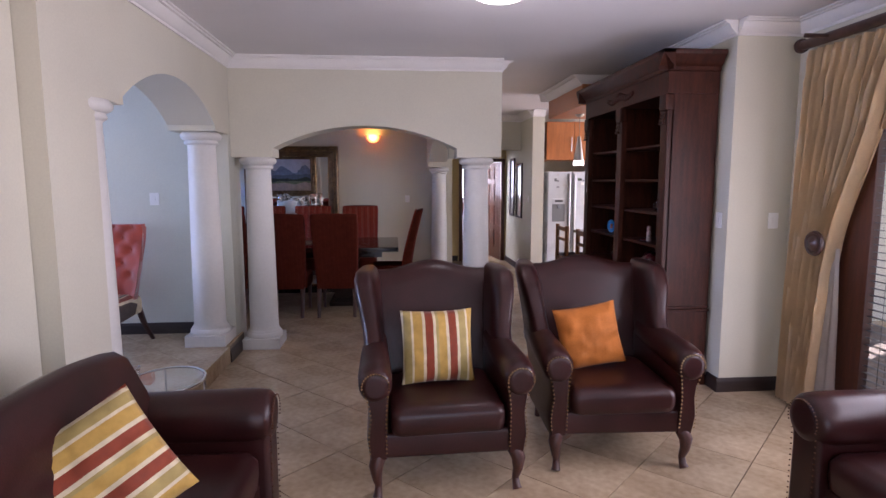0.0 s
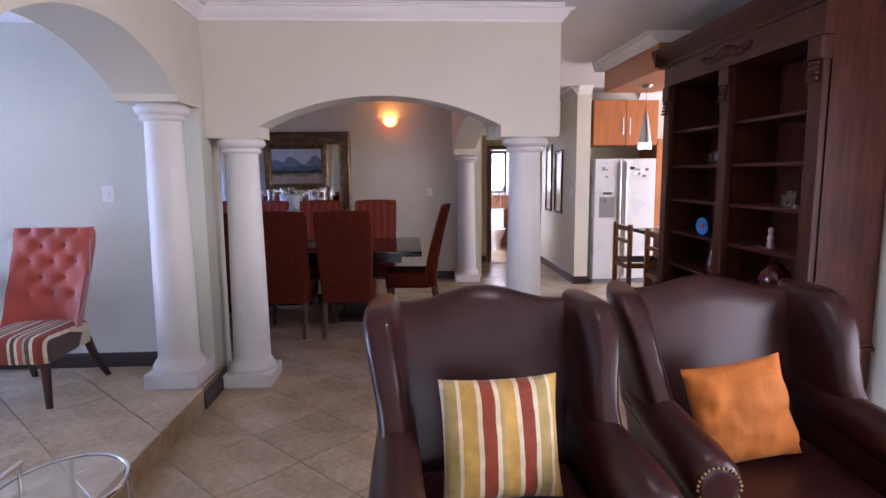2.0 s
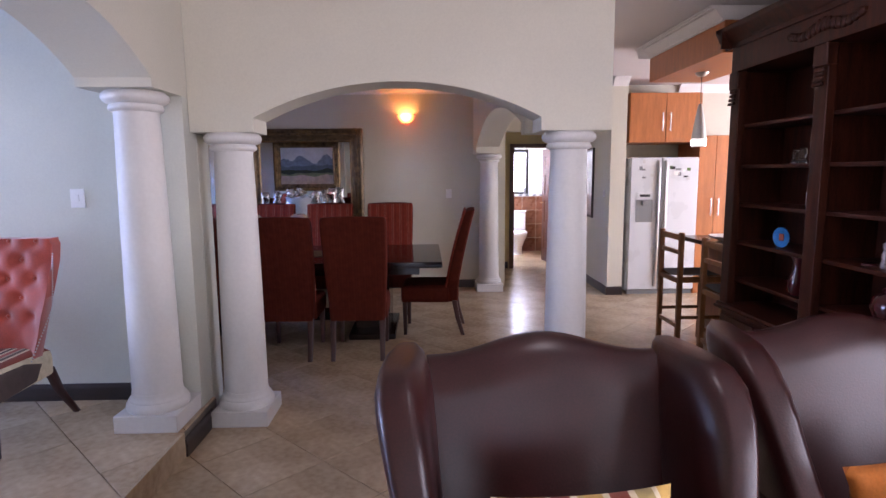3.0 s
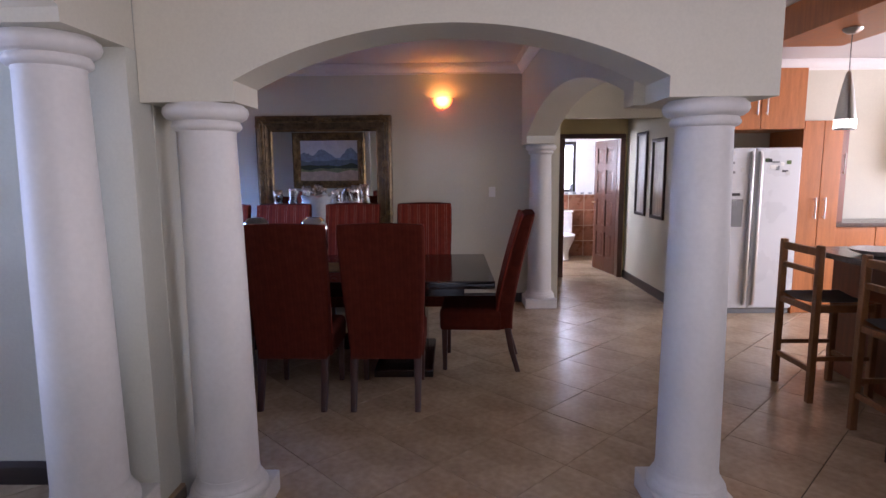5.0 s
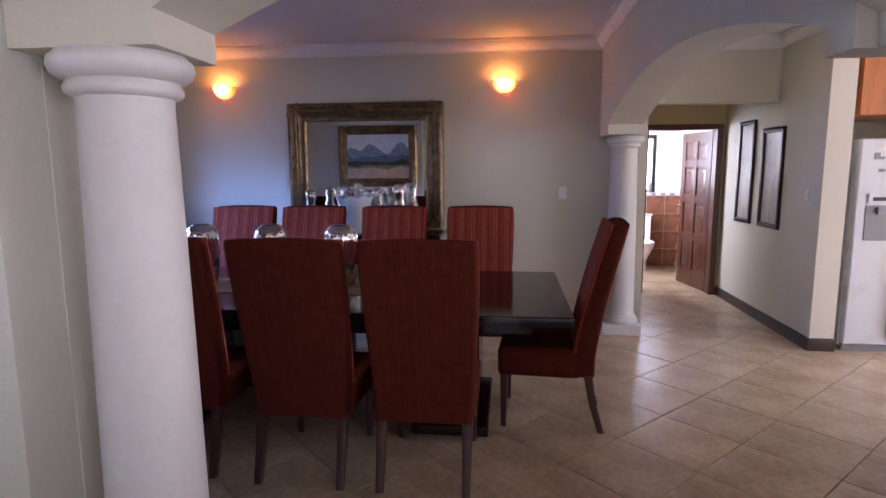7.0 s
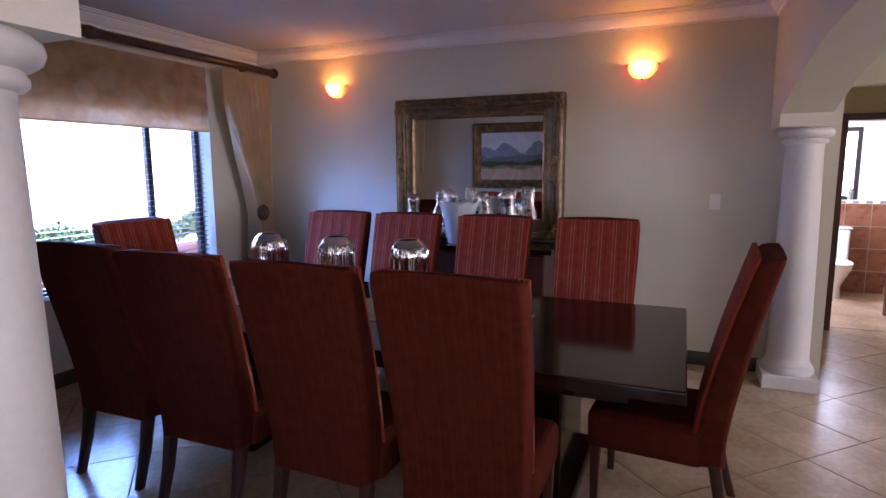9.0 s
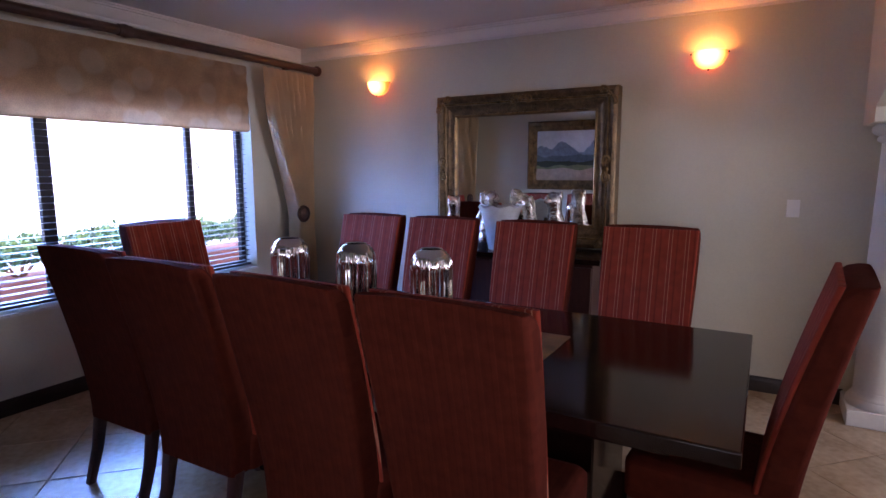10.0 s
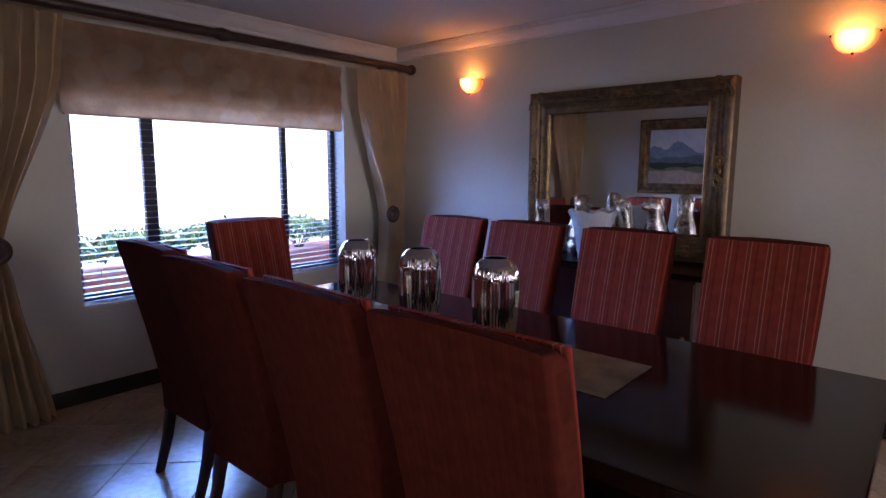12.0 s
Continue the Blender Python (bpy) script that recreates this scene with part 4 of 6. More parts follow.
WIN = window("window_1", "y", WX - 0.19, 6.69, 8.87, 0.64, 2.10, ((7.215, 0.085), (8.33, 0.05)), 0.05, "wide dark bronze window behind open venetian blinds")
part("window_sill", boxes((WX - 0.13, WX + 0.015, 6.68, 8.88, 0.625, 0.645), bevel=0.004), M_COLUMN, WIN)
bm = bmesh.new()
tube(bm, [(WX - 0.12, 8.36, 1.60), (WX - 0.105, 8.375, 1.58), (WX - 0.10, 8.385, 1.54)], 0.006, 6)
part("window_handle", bm, M_FRAME, WIN)


def venetian(m, width, z0, z1, pitch, label, slat=0.046, tilt=-3):
    """Slats along local y, with head rail, bottom rail and cords."""
    t = thing("venetian_blind", m, label, "blind")
    part("head_rail", boxes((-0.025, 0.025, 0, width, z1 - 0.045, z1), bevel=0.003), M_BLIND, t)
    part("bottom_rail", boxes((-0.025, 0.025, 0, width, z0, z0 + 0.018), bevel=0.003), M_BLIND, t)
    bm = bmesh.new()
    c, s = math.cos(radians(tilt)), math.sin(radians(tilt))
    rings = []
    for y in (0.004, width - 0.004):
        ring = []
        for u, v in ((-1, 0), (-0.4, 0.12), (0.4, 0.12), (1, 0), (0.4, 0.02), (-0.4, 0.02)):
            a, b = u * slat / 2, v * 0.018
            ring.append((a * c - b * s, y, a * s + b * c))
        rings.append(ring)
    loft(bm, rings)
    me = finish(bm, "slat", M_BLIND, 60)
    z = z0 + 0.018 + pitch * 0.6
    while z < z1 - 0.06:
        ob = new("slat", me)
        ob.location, ob.parent = (0, 0, z), t
        z += pitch
    n = max(2, round(width / 0.55))
    for k in range(n):
        y = 0.12 + (width - 0.24) * k / (n - 1)
        for x in (-0.022, 0.022):
            part("cord", tube(bmesh.new(), [(x, y, z0 + 0.02), (x, y, z1 - 0.03)], 0.0014, 5), M_BLIND, t)
    return t


venetian(pose(WX - 0.085, 6.705, 0), 2.15, 0.66, 2.08, 0.044, "dark wooden venetian blind with open slats in the dining window")


def fall(s, z, edges, pleats, depth, seed):
    """One point of a curtain: how far along and how far out, for s across and height z."""
    lo, hi = edges(z)
    u = lo + (hi - lo) * s
    squeeze = min(1.6, 0.45 / max(0.08, hi - lo))
    a = 2 * math.pi * pleats * s + 2.6 * noise.noise((s * 5, z * 0.45, seed)) + 0.5 * noise.noise((s * 12, z * 1.6, seed + 2))
    out = depth * (0.55 + 0.25 * squeeze) * math.sin(a) + 0.35 * depth * math.sin(2 * a + 1.0 + z) * 0.6 + 0.012 * noise.noise((s * 9, z * 2.0, seed + 5))
    return u, out


def curtain(name, m, z0, z1, edges, pleats, depth, label, medallion=None, seed=1, mat=None, face=1):
    """A pleated curtain along local y, hanging outwards along local x."""
    t = thing(name, m, label, "curtain")
    nz, ns = 46, pleats * 10
    bm = bmesh.new()
    rows = []
    for i in range(nz + 1):
        z = z0 + (z1 - z0) * i / nz
        row = []
        for j in range(ns + 1):
            u, out = fall(j / ns, z, edges, pleats, depth * (0.45 if i == nz else (0.75 if i > nz - 4 else 1.0)), seed)
            row.append(bm.verts.new((out, u, z)))
        rows.append(row)
    for a, b in zip(rows, rows[1:]):
        for j in range(ns):
            bm.faces.new((a[j], a[j + 1], b[j + 1], b[j]))
    bmesh.ops.solidify(bm, geom=bm.faces[:], thickness=0.004)
    part("drape", bm, mat or M_CURTAIN, t, "", 80)
    if medallion:
        y, z, out = medallion
        bm = bmesh.new()
        rings = []
        for r, x in ((0.02, -0.10), (0.02, 0.0), (0.075, 0.002), (0.082, 0.012), (0.078, 0.024), (0.066, 0.028), (0.060, 0.022), (0.050, 0.022), (0.044, 0.032), (0.022, 0.036), (0.016, 0.044), (0.002, 0.046)):
            rings.append([(out + face * x, y + r * math.cos(2 * math.pi * k / 26), z + r * math.sin(2 * math.pi * k / 26)) for k in range(26)])
        loft(bm, rings)
        part("holdback", bm, M_ROD, t, "round dark wooden holdback", 50)
    return t


def ease(z, stops):
    """Smooth steps between (height, value) stops, from top to bottom."""
    for (za, va), (zb, vb) in zip(stops, stops[1:]):
        if zb <= z <= za:
            k = (za - z) / (za - zb)
            k = 0.4 * k * k * (3 - 2 * k) + 0.6 * k
            return va + (vb - va) * k
    return stops[0][1] if z > stops[0][0] else stops[-1][1]


curtain("curtain", pose(-3.86, 0, 0), 0.02, 2.43,
        lambda z: (ease(z, [(2.43, 8.87), (2.1, 8.90), (1.10, 9.19), (0.9, 9.18), (0.0, 9.08)]), ease(z, [(2.43, 9.52), (1.10, 9.40), (0.0, 9.46)])), 9, 0.078, "gold cloth curtain drawn back beside the dining window", (9.235, 1.115, 0.055), 3)
curtain("curtain", pose(-3.86, 0, 0), 0.02, 2.43,
        lambda z: (ease(z, [(2.43, 5.86), (1.10, 6.00), (0.0, 5.86)]), ease(z, [(2.43, 6.66), (2.1, 6.62), (1.08, 6.26), (0.9, 6.30), (0.0, 6.44)])), 9, 0.070, "gold cloth curtain held back at the dining window", (6.21, 1.08, 0.055), 7)


def curtain_pole(m, length, joint, label):
    t = thing("curtain_pole", m, label, "curtain pole")
    bm = bmesh.new()
    tube(bm, [(0, 0, 0), (0, length, 0)], 0.033, 18)
    part("pole", bm, M_ROD, t)
    for y in (0.0, length):
        bm = bmesh.new()
        rings = []
        for r, d in ((0.034, 0.0), (0.046, 0.004), (0.050, 0.02), (0.046, 0.036), (0.034, 0.045), (0.01, 0.05)):
            yy = y + (d if y > 0 else -d)
            rings.append([(r * math.cos(2 * math.pi * k / 18), yy, r * math.sin(2 * math.pi * k / 18)) for k in range(18)])
        loft(bm, rings)
        part("finial", bm, M_ROD, t)
    if joint:
        bm = bmesh.new()
        rings = []
        for r, d in ((0.033, -0.05), (0.040, -0.045), (0.040, -0.02), (0.046, -0.012), (0.046, 0.012), (0.040, 0.02), (0.040, 0.045), (0.033, 0.05)):
            rings.append([(r * math.cos(2 * math.pi * k / 18), joint + d, r * math.sin(2 * math.pi * k / 18)) for k in range(18)])
        loft(bm, rings)
        part("ferrule", bm, M_ROD, t)
    for y in (0.25, length - 0.25):
        part("bracket", tube(bmesh.new(), [(-0.18, y, 0.0), (-0.02, y, 0.0)], 0.014, 8), M_ROD, t)
    return t


curtain_pole(pose(-3.83, 5.84, 2.475), 3.67, 1.78, "thick dark wooden curtain pole across the dining window")


def roman_shade(m, width, label):
    t = thing("roman_shade", m, label, "shade")
    bm = bmesh.new()
    rows = []
    for i in range(25):
        z = 1.872 + 0.55 * i / 24
        rows.append([bm.verts.new((0.012 + 0.006 * math.sin(i * 0.9 + 0.3 * noise.noise((j * 0.3, i * 0.2, 1))) + 0.012 * noise.noise((j * 0.14, z * 2, 4)), width * j / 40, z + 0.01 * noise.noise((j * 0.15, 0, 9)) * (i == 0))) for j in range(41)])
    for a, b in zip(rows, rows[1:]):
        for j in range(40):
            bm.faces.new((a[j], a[j + 1], b[j + 1], b[j]))
    bmesh.ops.solidify(bm, geom=bm.faces[:], thickness=0.006)
    part("cloth", bm, M_SHADE, t)
    part("hem_bar", boxes((0.0, 0.016, 0.01, width - 0.01, 1.864, 1.878), bevel=0.003), M_SHADE, t)
    part("head_board", boxes((-0.06, 0.0, 0.0, width, 2.39, 2.43), bevel=0.003), M_SHADE, t)


roman_shade(pose(-3.985, 6.635, 0), 2.155, "beige flowered roman shade drawn halfway over the window")
roman_shade(pose(EX - 0.045, 3.30, 0, 0, 0, 180), 3.85, "beige flowered roman shade over the patio door")

# the patio side of the sitting room
curtain_pole(pose(EX - 0.10, -0.75, 2.475), 4.49, 0, "thick dark wooden curtain pole over the patio door")
curtain("curtain", pose(EX - 0.085, 0, 0), 0.02, 2.43,
        lambda z: (ease(z, [(2.43, 2.95), (2.0, 3.06), (1.18, 3.33), (0.95, 3.36), (0.0, 3.42)]), ease(z, [(2.43, 3.70), (1.18, 3.70), (0.0, 3.73)])), 10, 0.058, "gold cloth curtain held back beside the patio door", (3.43, 1.165, -0.06), 11, None, -1)
curtain("curtain", pose(EX - 0.11, 0, 0), 0.02, 2.43,
        lambda z: (ease(z, [(2.43, -0.72), (0.0, -0.74)]), ease(z, [(2.43, 0.0), (1.18, -0.35), (0.0, -0.25)])), 8, 0.042, "gold cloth curtain at the near end of the patio door", (-0.5, 1.16, -0.06), 13, None, -1)


def patio_lining():
    """White lining that falls out behind the gold curtain, below its holdback."""
    t = thing("curtain_lining", pose(EX - 0.075, 0, 0), "white curtain lining hanging beside the patio door", "curtain")
    bm = bmesh.new()
    rows = []
    for i in range(25):
        z = 0.02 + 1.12 * i / 24
        lo = ease(z, [(1.14, 3.325), (0.6, 3.29), (0.0, 3.255)])
        hi = ease(z, [(1.14, 3.37), (0.6, 3.42), (0.0, 3.46)])
        rows.append([bm.verts.new((0.010 * math.sin(j * 0.9 + z), lo + (hi - lo) * j / 14, z)) for j in range(15)])
    for a, b in zip(rows, rows[1:]):
        for j in range(14):
            bm.faces.new((a[j], a[j + 1], b[j + 1], b[j]))
    bmesh.ops.solidify(bm, geom=bm.faces[:], thickness=0.003)
    part("drape", bm, M_SHEER, t, "", 80)


patio_lining()


def patio_door():
    t = tagged(new("door_1"), "dark stained wooden patio door with glass panes", "door", kind="structure")
    x0, x1 = EX + 0.05, EX + 0.11
    part("door_frame", boxes((x0, x1, -0.60, -0.48, 0, 2.15), bevel=0.004), M_DOOR, t)
    part("door_frame", boxes((x0, x1, -0.48, 3.42, 2.05, 2.15), bevel=0.004), M_DOOR, t)
    part("door_lining", boxes((EX - 0.012, EX + 0.048, 3.165, 3.42, 0, 2.15), bevel=0.004), M_DOOR, t)
    for y0 in (-0.48, 0.495, 1.47, 2.445):
        leaf = part("leaf", boxes((x0 + 0.01, x1 - 0.01, y0, y0 + 0.10, 0.01, 2.05), (x0 + 0.01, x1 - 0.01, y0 + 0.875, y0 + 0.974, 0.01, 2.05), (x0 + 0.01, x1 - 0.01, y0 + 0.10, y0 + 0.875, 0.01, 0.18), (x0 + 0.01, x1 - 0.01, y0 + 0.10, y0 + 0.875, 1.95, 2.05)), M_DOOR, t)
        pane = part("pane", boxes((x0 + 0.03, x0 + 0.036, y0 + 0.10, y0 + 0.875, 0.18, 1.95)), M_PANE, leaf)
        pane.visible_shadow = False


patio_door()
venetian(pose(EX + 0.02, 1.9, 0), 1.26, 0.04, 2.06, 0.044, "dark wooden venetian blind with open slats at the patio door")


# ---- mirror, sideboard and ornaments ----
def picture_frame(t, w, h, profile, mat, name="frame"):
    """Four mitred sides round the origin in the xz plane; profile points (inwards, towards the viewer at -y)."""
    corners = [(-w / 2, -h / 2), (w / 2, -h / 2), (w / 2, h / 2), (-w / 2, h / 2)]
    inward = [(1, 1), (-1, 1), (-1, -1), (1, -1)]
    for k in range(4):
        rings = []
        for c in (k, (k + 1) % 4):
            cx, cz = corners[c]
            ix, iz = inward[c]
            rings.append([(cx + ix * a, -b, cz + iz * a) for a, b in profile])
        part(name, loft(bmesh.new(), rings), mat, t)


def flourish(x, z, size, turn, y):
    """A small carved acanthus scroll."""
    bm = bmesh.new()
    c, s = math.cos(turn), math.sin(turn)
    for sg in (-1, 1):
        pts = []
        for k in range(14):
            a = k / 13 * 2.6 * math.pi
            r = size * (0.48 - 0.40 * k / 13)
            u, v = sg * (size * 0.55 - r * math.cos(a)), r * math.sin(a) * 0.8
            pts.append((x + u * c - v * s, y, z + u * s + v * c))
        tube(bm, pts, size * 0.085, 7, taper=[1.2 - 0.05 * k for k in range(14)])
    for k in range(7):
        u, v = (k - 3) * size * 0.20, size * 0.22 * math.cos((k - 3) * 0.5)
        ball(bm, x + u * c - v * s, y - 0.004, z + u * s + v * c, size * 0.11, size * 0.09, size * 0.14, 8, 6)
    ball(bm, x, y - 0.006, z, size * 0.17, size * 0.12, size * 0.17, 10, 6)
    return bm


def wall_mirror():
    w, h = 1.50, 1.19
    t = thing("wall_mirror", pose(-1.675, 9.49, 1.535), "large mirror in an ornate antique gilt frame on the sideboard", "mirror")
    prof = [(0, -0.06), (0, 0.055), (0.012, 0.068), (0.03, 0.072), (0.045, 0.062), (0.06, 0.050), (0.08, 0.046), (0.085, 0.040), (0.10, 0.040), (0.11, 0.030), (0.14, 0.024), (0.15, 0.028), (0.165, 0.020), (0.168, -0.06)]
    picture_frame(t, w, h, prof, M_GILTDARK)
    inner = [(0.150, 0.024), (0.152, 0.034), (0.160, 0.036), (0.168, 0.030), (0.172, 0.012), (0.150, 0.012)]
    picture_frame(t, w, h, inner, M_GILT, "gilt_edge")
    outer = [(0.058, 0.050), (0.062, 0.058), (0.074, 0.058), (0.078, 0.046)]
    picture_frame(t, w, h, outer, M_GILT, "gilt_bead")
    part("mirror_glass", boxes((-w / 2 + 0.168, w / 2 - 0.168, -0.010, -0.002, -h / 2 + 0.168, h / 2 - 0.168)), M_MIRROR, t, "clear mirror glass")
    part("backing", boxes((-w / 2 + 0.02, w / 2 - 0.02, 0.0, 0.055, -h / 2 + 0.02, h / 2 - 0.02)), M_GILTDARK, t)
    for x, z, size, a in ((-w / 2 + 0.068, h / 2 - 0.068, 0.095, 0.78), (w / 2 - 0.068, h / 2 - 0.068, 0.095, -0.78), (-w / 2 + 0.068, -h / 2 + 0.068, 0.095, -0.78), (w / 2 - 0.068, -h / 2 + 0.068, 0.095, 0.78),
                          (0, h / 2 - 0.06, 0.11, 0), (0, -h / 2 + 0.06, 0.11, 0), (-w / 2 + 0.065, 0, 0.11, math.pi / 2), (w / 2 - 0.065, 0, 0.11, math.pi / 2)):
        part("carving", flourish(x, z, size, a, -0.066), M_GILT, t, "carved gilt scroll ornament", 60)


wall_mirror()


def sideboard():
    t = thing("sideboard", pose(-1.66, 9.27, 0), "dark wooden sideboard against the wall under the mirror", "sideboard")
    part("top", boxes((-0.76, 0.76, -0.30, 0.275, 0.885, 0.925), bevel=0.006), M_DARKWOOD, t)
    part("body", boxes((-0.70, 0.70, -0.25, 0.27, 0.10, 0.884), bevel=0.004), M_LEGWOOD, t)
    for x0 in (-0.69, -0.34, 0.01, 0.36):
        d = part("door", boxes((x0, x0 + 0.335, -0.268, -0.251, 0.13, 0.86), bevel=0.004), M_LEGWOOD, t)
        bm = bmesh.new()
        ball(bm, x0 + 0.29, -0.28, 0.52, 0.013, 0.013, 0.013, 12, 8)
        part("knob", bm, M_BRASS, d)
    for x in (-0.66, 0.66):
        for y in (-0.21, 0.23):
            part("foot", taper_leg(bmesh.new(), x, y, 0, 0.10, 0.05, 0.06), M_LEGWOOD, t)


sideboard()


def statue(x, y, turn, tall, seed):
    """A silver statuette of a seated hound, as one plain mesh."""
    bm = bmesh.new()
    k = tall / 0.44
    rings = []
    for z, r, off in ((0.0, 0.085, 0), (0.02, 0.09, 0), (0.08, 0.085, 0.01), (0.15, 0.078, 0.015), (0.22, 0.066, 0.0), (0.28, 0.052, -0.015), (0.32, 0.048, -0.022), (0.36, 0.058, -0.03), (0.40, 0.056, -0.035), (0.43, 0.035, -0.03), (0.44, 0.01, -0.028)):
        rings.append([(r * k * (1 + 0.16 * noise.noise((math.cos(a) * 2 + seed, math.sin(a) * 2, z * 14))) * math.cos(a), off * k + r * k * (1 + 0.16 * noise.noise((math.cos(a) * 2 + seed, math.sin(a) * 2, z * 14 + 3))) * math.sin(a), z * k) for a in [2 * math.pi * q / 28 for q in range(28)]])
    loft(bm, rings)
    ball(bm, 0, -0.085 * k, 0.375 * k, 0.026 * k, 0.05 * k, 0.024 * k)
    for sx in (-1, 1):
        ball(bm, sx * 0.042 * k, -0.01 * k, 0.405 * k, 0.016 * k, 0.022 * k, 0.038 * k)
        tube(bm, [(sx * 0.04 * k, -0.075 * k, 0.22 * k), (sx * 0.042 * k, -0.088 * k, 0.11 * k), (sx * 0.042 * k, -0.095 * k, 0.005)], 0.02 * k, 10)
        ball(bm, sx * 0.075 * k, -0.02 * k, 0.07 * k, 0.035 * k, 0.08 * k, 0.07 * k)
    ob = new("statuette", finish(bm, "statuette", M_STATUE, 70))
    ob.matrix_world = pose(x, y, 0.926, 0, 0, turn)
    tagged(ob, "shiny silver animal statuette standing on the sideboard", "statuette", "silver statuettes on the sideboard")


for x, turn, tall, seed in ((-2.14, 25, 0.40, 1), (-1.845, 60, 0.44, 4), (-1.475, -70, 0.41, 8), (-1.285, -20, 0.445, 13)):
    statue(x, 9.20 if seed != 4 else 9.24, turn, tall, seed)


def crystal_vase():
    bm = bmesh.new()
    segs = 40
    prof = [(0.075, 0.0), (0.088, 0.01), (0.085, 0.03), (0.098, 0.10), (0.118, 0.20), (0.140, 0.28), (0.165, 0.335), (0.160, 0.337), (0.132, 0.28), (0.108, 0.20), (0.085, 0.06), (0.03, 0.05)]
    rings = []
    for i, (r, z) in enumerate(prof):
        ring = []
        for k in range(segs):
            a = 2 * math.pi * k / segs
            rr = r + (0.0045 * (1 if (k + i) % 2 else -1) if 0 < i < 7 else 0)
            ring.append((rr * math.cos(a), rr * math.sin(a), z + (0.010 * math.cos(a * 8) if i in (6, 7) else 0)))
        rings.append(ring)
    loft(bm, rings)
    ob = new("crystal_vase", finish(bm, "crystal_vase", M_CRYSTAL, 20))
    ob.matrix_world = pose(-1.695, 9.12, 0.926)
    tagged(ob, "cut crystal vase with a scalloped rim on the sideboard", "vase")


M_CRYSTAL = material("cut_crystal", (0.84, 0.88, 0.90), 0.22, vary=0.08, scale=30, grain=90, bump=0.5)
M_CRYSTAL.node_tree.nodes["Principled BSDF"].inputs["Transmission Weight"].default_value = 0.35
crystal_vase()


def sconce(x):
    t = thing("wall_lamp", pose(x, BY, 2.205), "half-bowl amber glass wall lamp, switched on", "wall lamp", "wall lamps beside the mirror")
    rings = []
    for k in range(9):
        s = k / 8
        r = 0.112 * math.sin(0.25 + s * 1.32)
        rings.append([(r * math.cos(a), -0.004 - r * 0.95 * math.sin(a), 0.112 * (1 - math.cos(s * math.pi / 2)) ** 0.9) for a in [math.pi * q / 20 for q in range(21)]])
    bm = bmesh.new()
    rows = [[bm.verts.new(p) for p in r] for r in rings]
    for a, b in zip(rows, rows[1:]):
        for q in range(20):
            bm.faces.new((a[q], a[q + 1], b[q + 1], b[q]))
    bm.faces.new(rows[0])
    bmesh.ops.solidify(bm, geom=bm.faces[:], thickness=0.004)
    part("shade", bm, M_SCONCE, t, "glowing amber glass bowl", 70)
    part("wall_plate", boxes((-0.06, 0.06, -0.006, -0.001, 0.01, 0.10), bevel=0.002), M_BRASS, t)
    for px, py, pz in ((-0.115, -0.01, 0.104), (0.115, -0.01, 0.104), (0.0, -0.05, -0.012)):
        bm = bmesh.new()
        ball(bm, px, py, pz, 0.008, 0.008, 0.008, 10, 6)
        part("knob", bm, M_BLACK, t)


for sx in (-3.10, -0.355):
    sconce(sx)


def landscape():
    """Flat bands of a mountain view: sky, ranges, bush and a pale track."""
    t = thing("painting", pose(-2.43, 5.706, 1.715, 0, 0, 180), "framed landscape painting of blue mountains above a pale track", "painting")
    w, h = 1.29, 0.98
    picture_frame(t, w, h, [(0, -0.004), (0, 0.03), (0.02, 0.05), (0.05, 0.045), (0.07, 0.03), (0.085, 0.02), (0.085, -0.004)], M_GILT)
    picture_frame(t, w - 0.16, h - 0.16, [(0, 0.0), (0, 0.03), (0.02, 0.034), (0.045, 0.016), (0.06, 0.012), (0.06, 0.0)], M_GILT, "gilt_edge")
    cw, ch = w - 0.27, h - 0.27
    part("canvas", boxes((-cw / 2, cw / 2, -0.008, -0.002, -ch / 2, ch / 2)), material("painted_sky", (0.64, 0.67, 0.70), 0.6, vary=0.12, scale=6, grain=40, bump=0.1), t)

    def band(name, base, top, rough, seed, colour, depth):
        bm = bmesh.new()
        n = 48
        pts = [(cw * (k / n - 0.5), top + rough * noise.noise((k * 0.085, seed, 0)) + 0.12 * rough * noise.noise((k * 0.5, seed, 2))) for k in range(n + 1)]
        line = [(x, -depth, z) for x, z in pts] + [(cw / 2, -depth, base), (-cw / 2, -depth, base)]
        back = [(x, -0.007, z) for x, _, z in line]
        loft(bm, [line, back])
        part(name, bm, material(name, colour, 0.6, vary=0.2, scale=14, grain=60, bump=0.15), t)

    band("far_range", -ch / 2 + 0.25, 0.12, 0.19, 1, (0.22, 0.28, 0.35), 0.0095)
    band("near_range", -ch / 2 + 0.20, 0.0, 0.15, 7, (0.12, 0.165, 0.19), 0.0110)
    band("bush", -ch / 2 + 0.10, -0.085, 0.08, 12, (0.035, 0.052, 0.026), 0.0125)
    band("meadow", -ch / 2 + 0.05, -0.145, 0.05, 15, (0.20, 0.22, 0.09), 0.0132)
    band("track", -ch / 2, -0.19, 0.04, 18, (0.50, 0.35, 0.23), 0.0140)


landscape()


def switch_plate(m, label="white plastic light switch on the wall", w=0.075, h=0.115):
    t = thing("light_switch", m, label, "light switch")
    part("plate", boxes((-w / 2, w / 2, -0.010, -0.001, -h / 2, h / 2), bevel=0.003), M_SWITCH, t)
    part("rocker", boxes((-0.012, 0.012, -0.016, -0.0105, -0.022, 0.022), bevel=0.002), M_SWITCH, t)


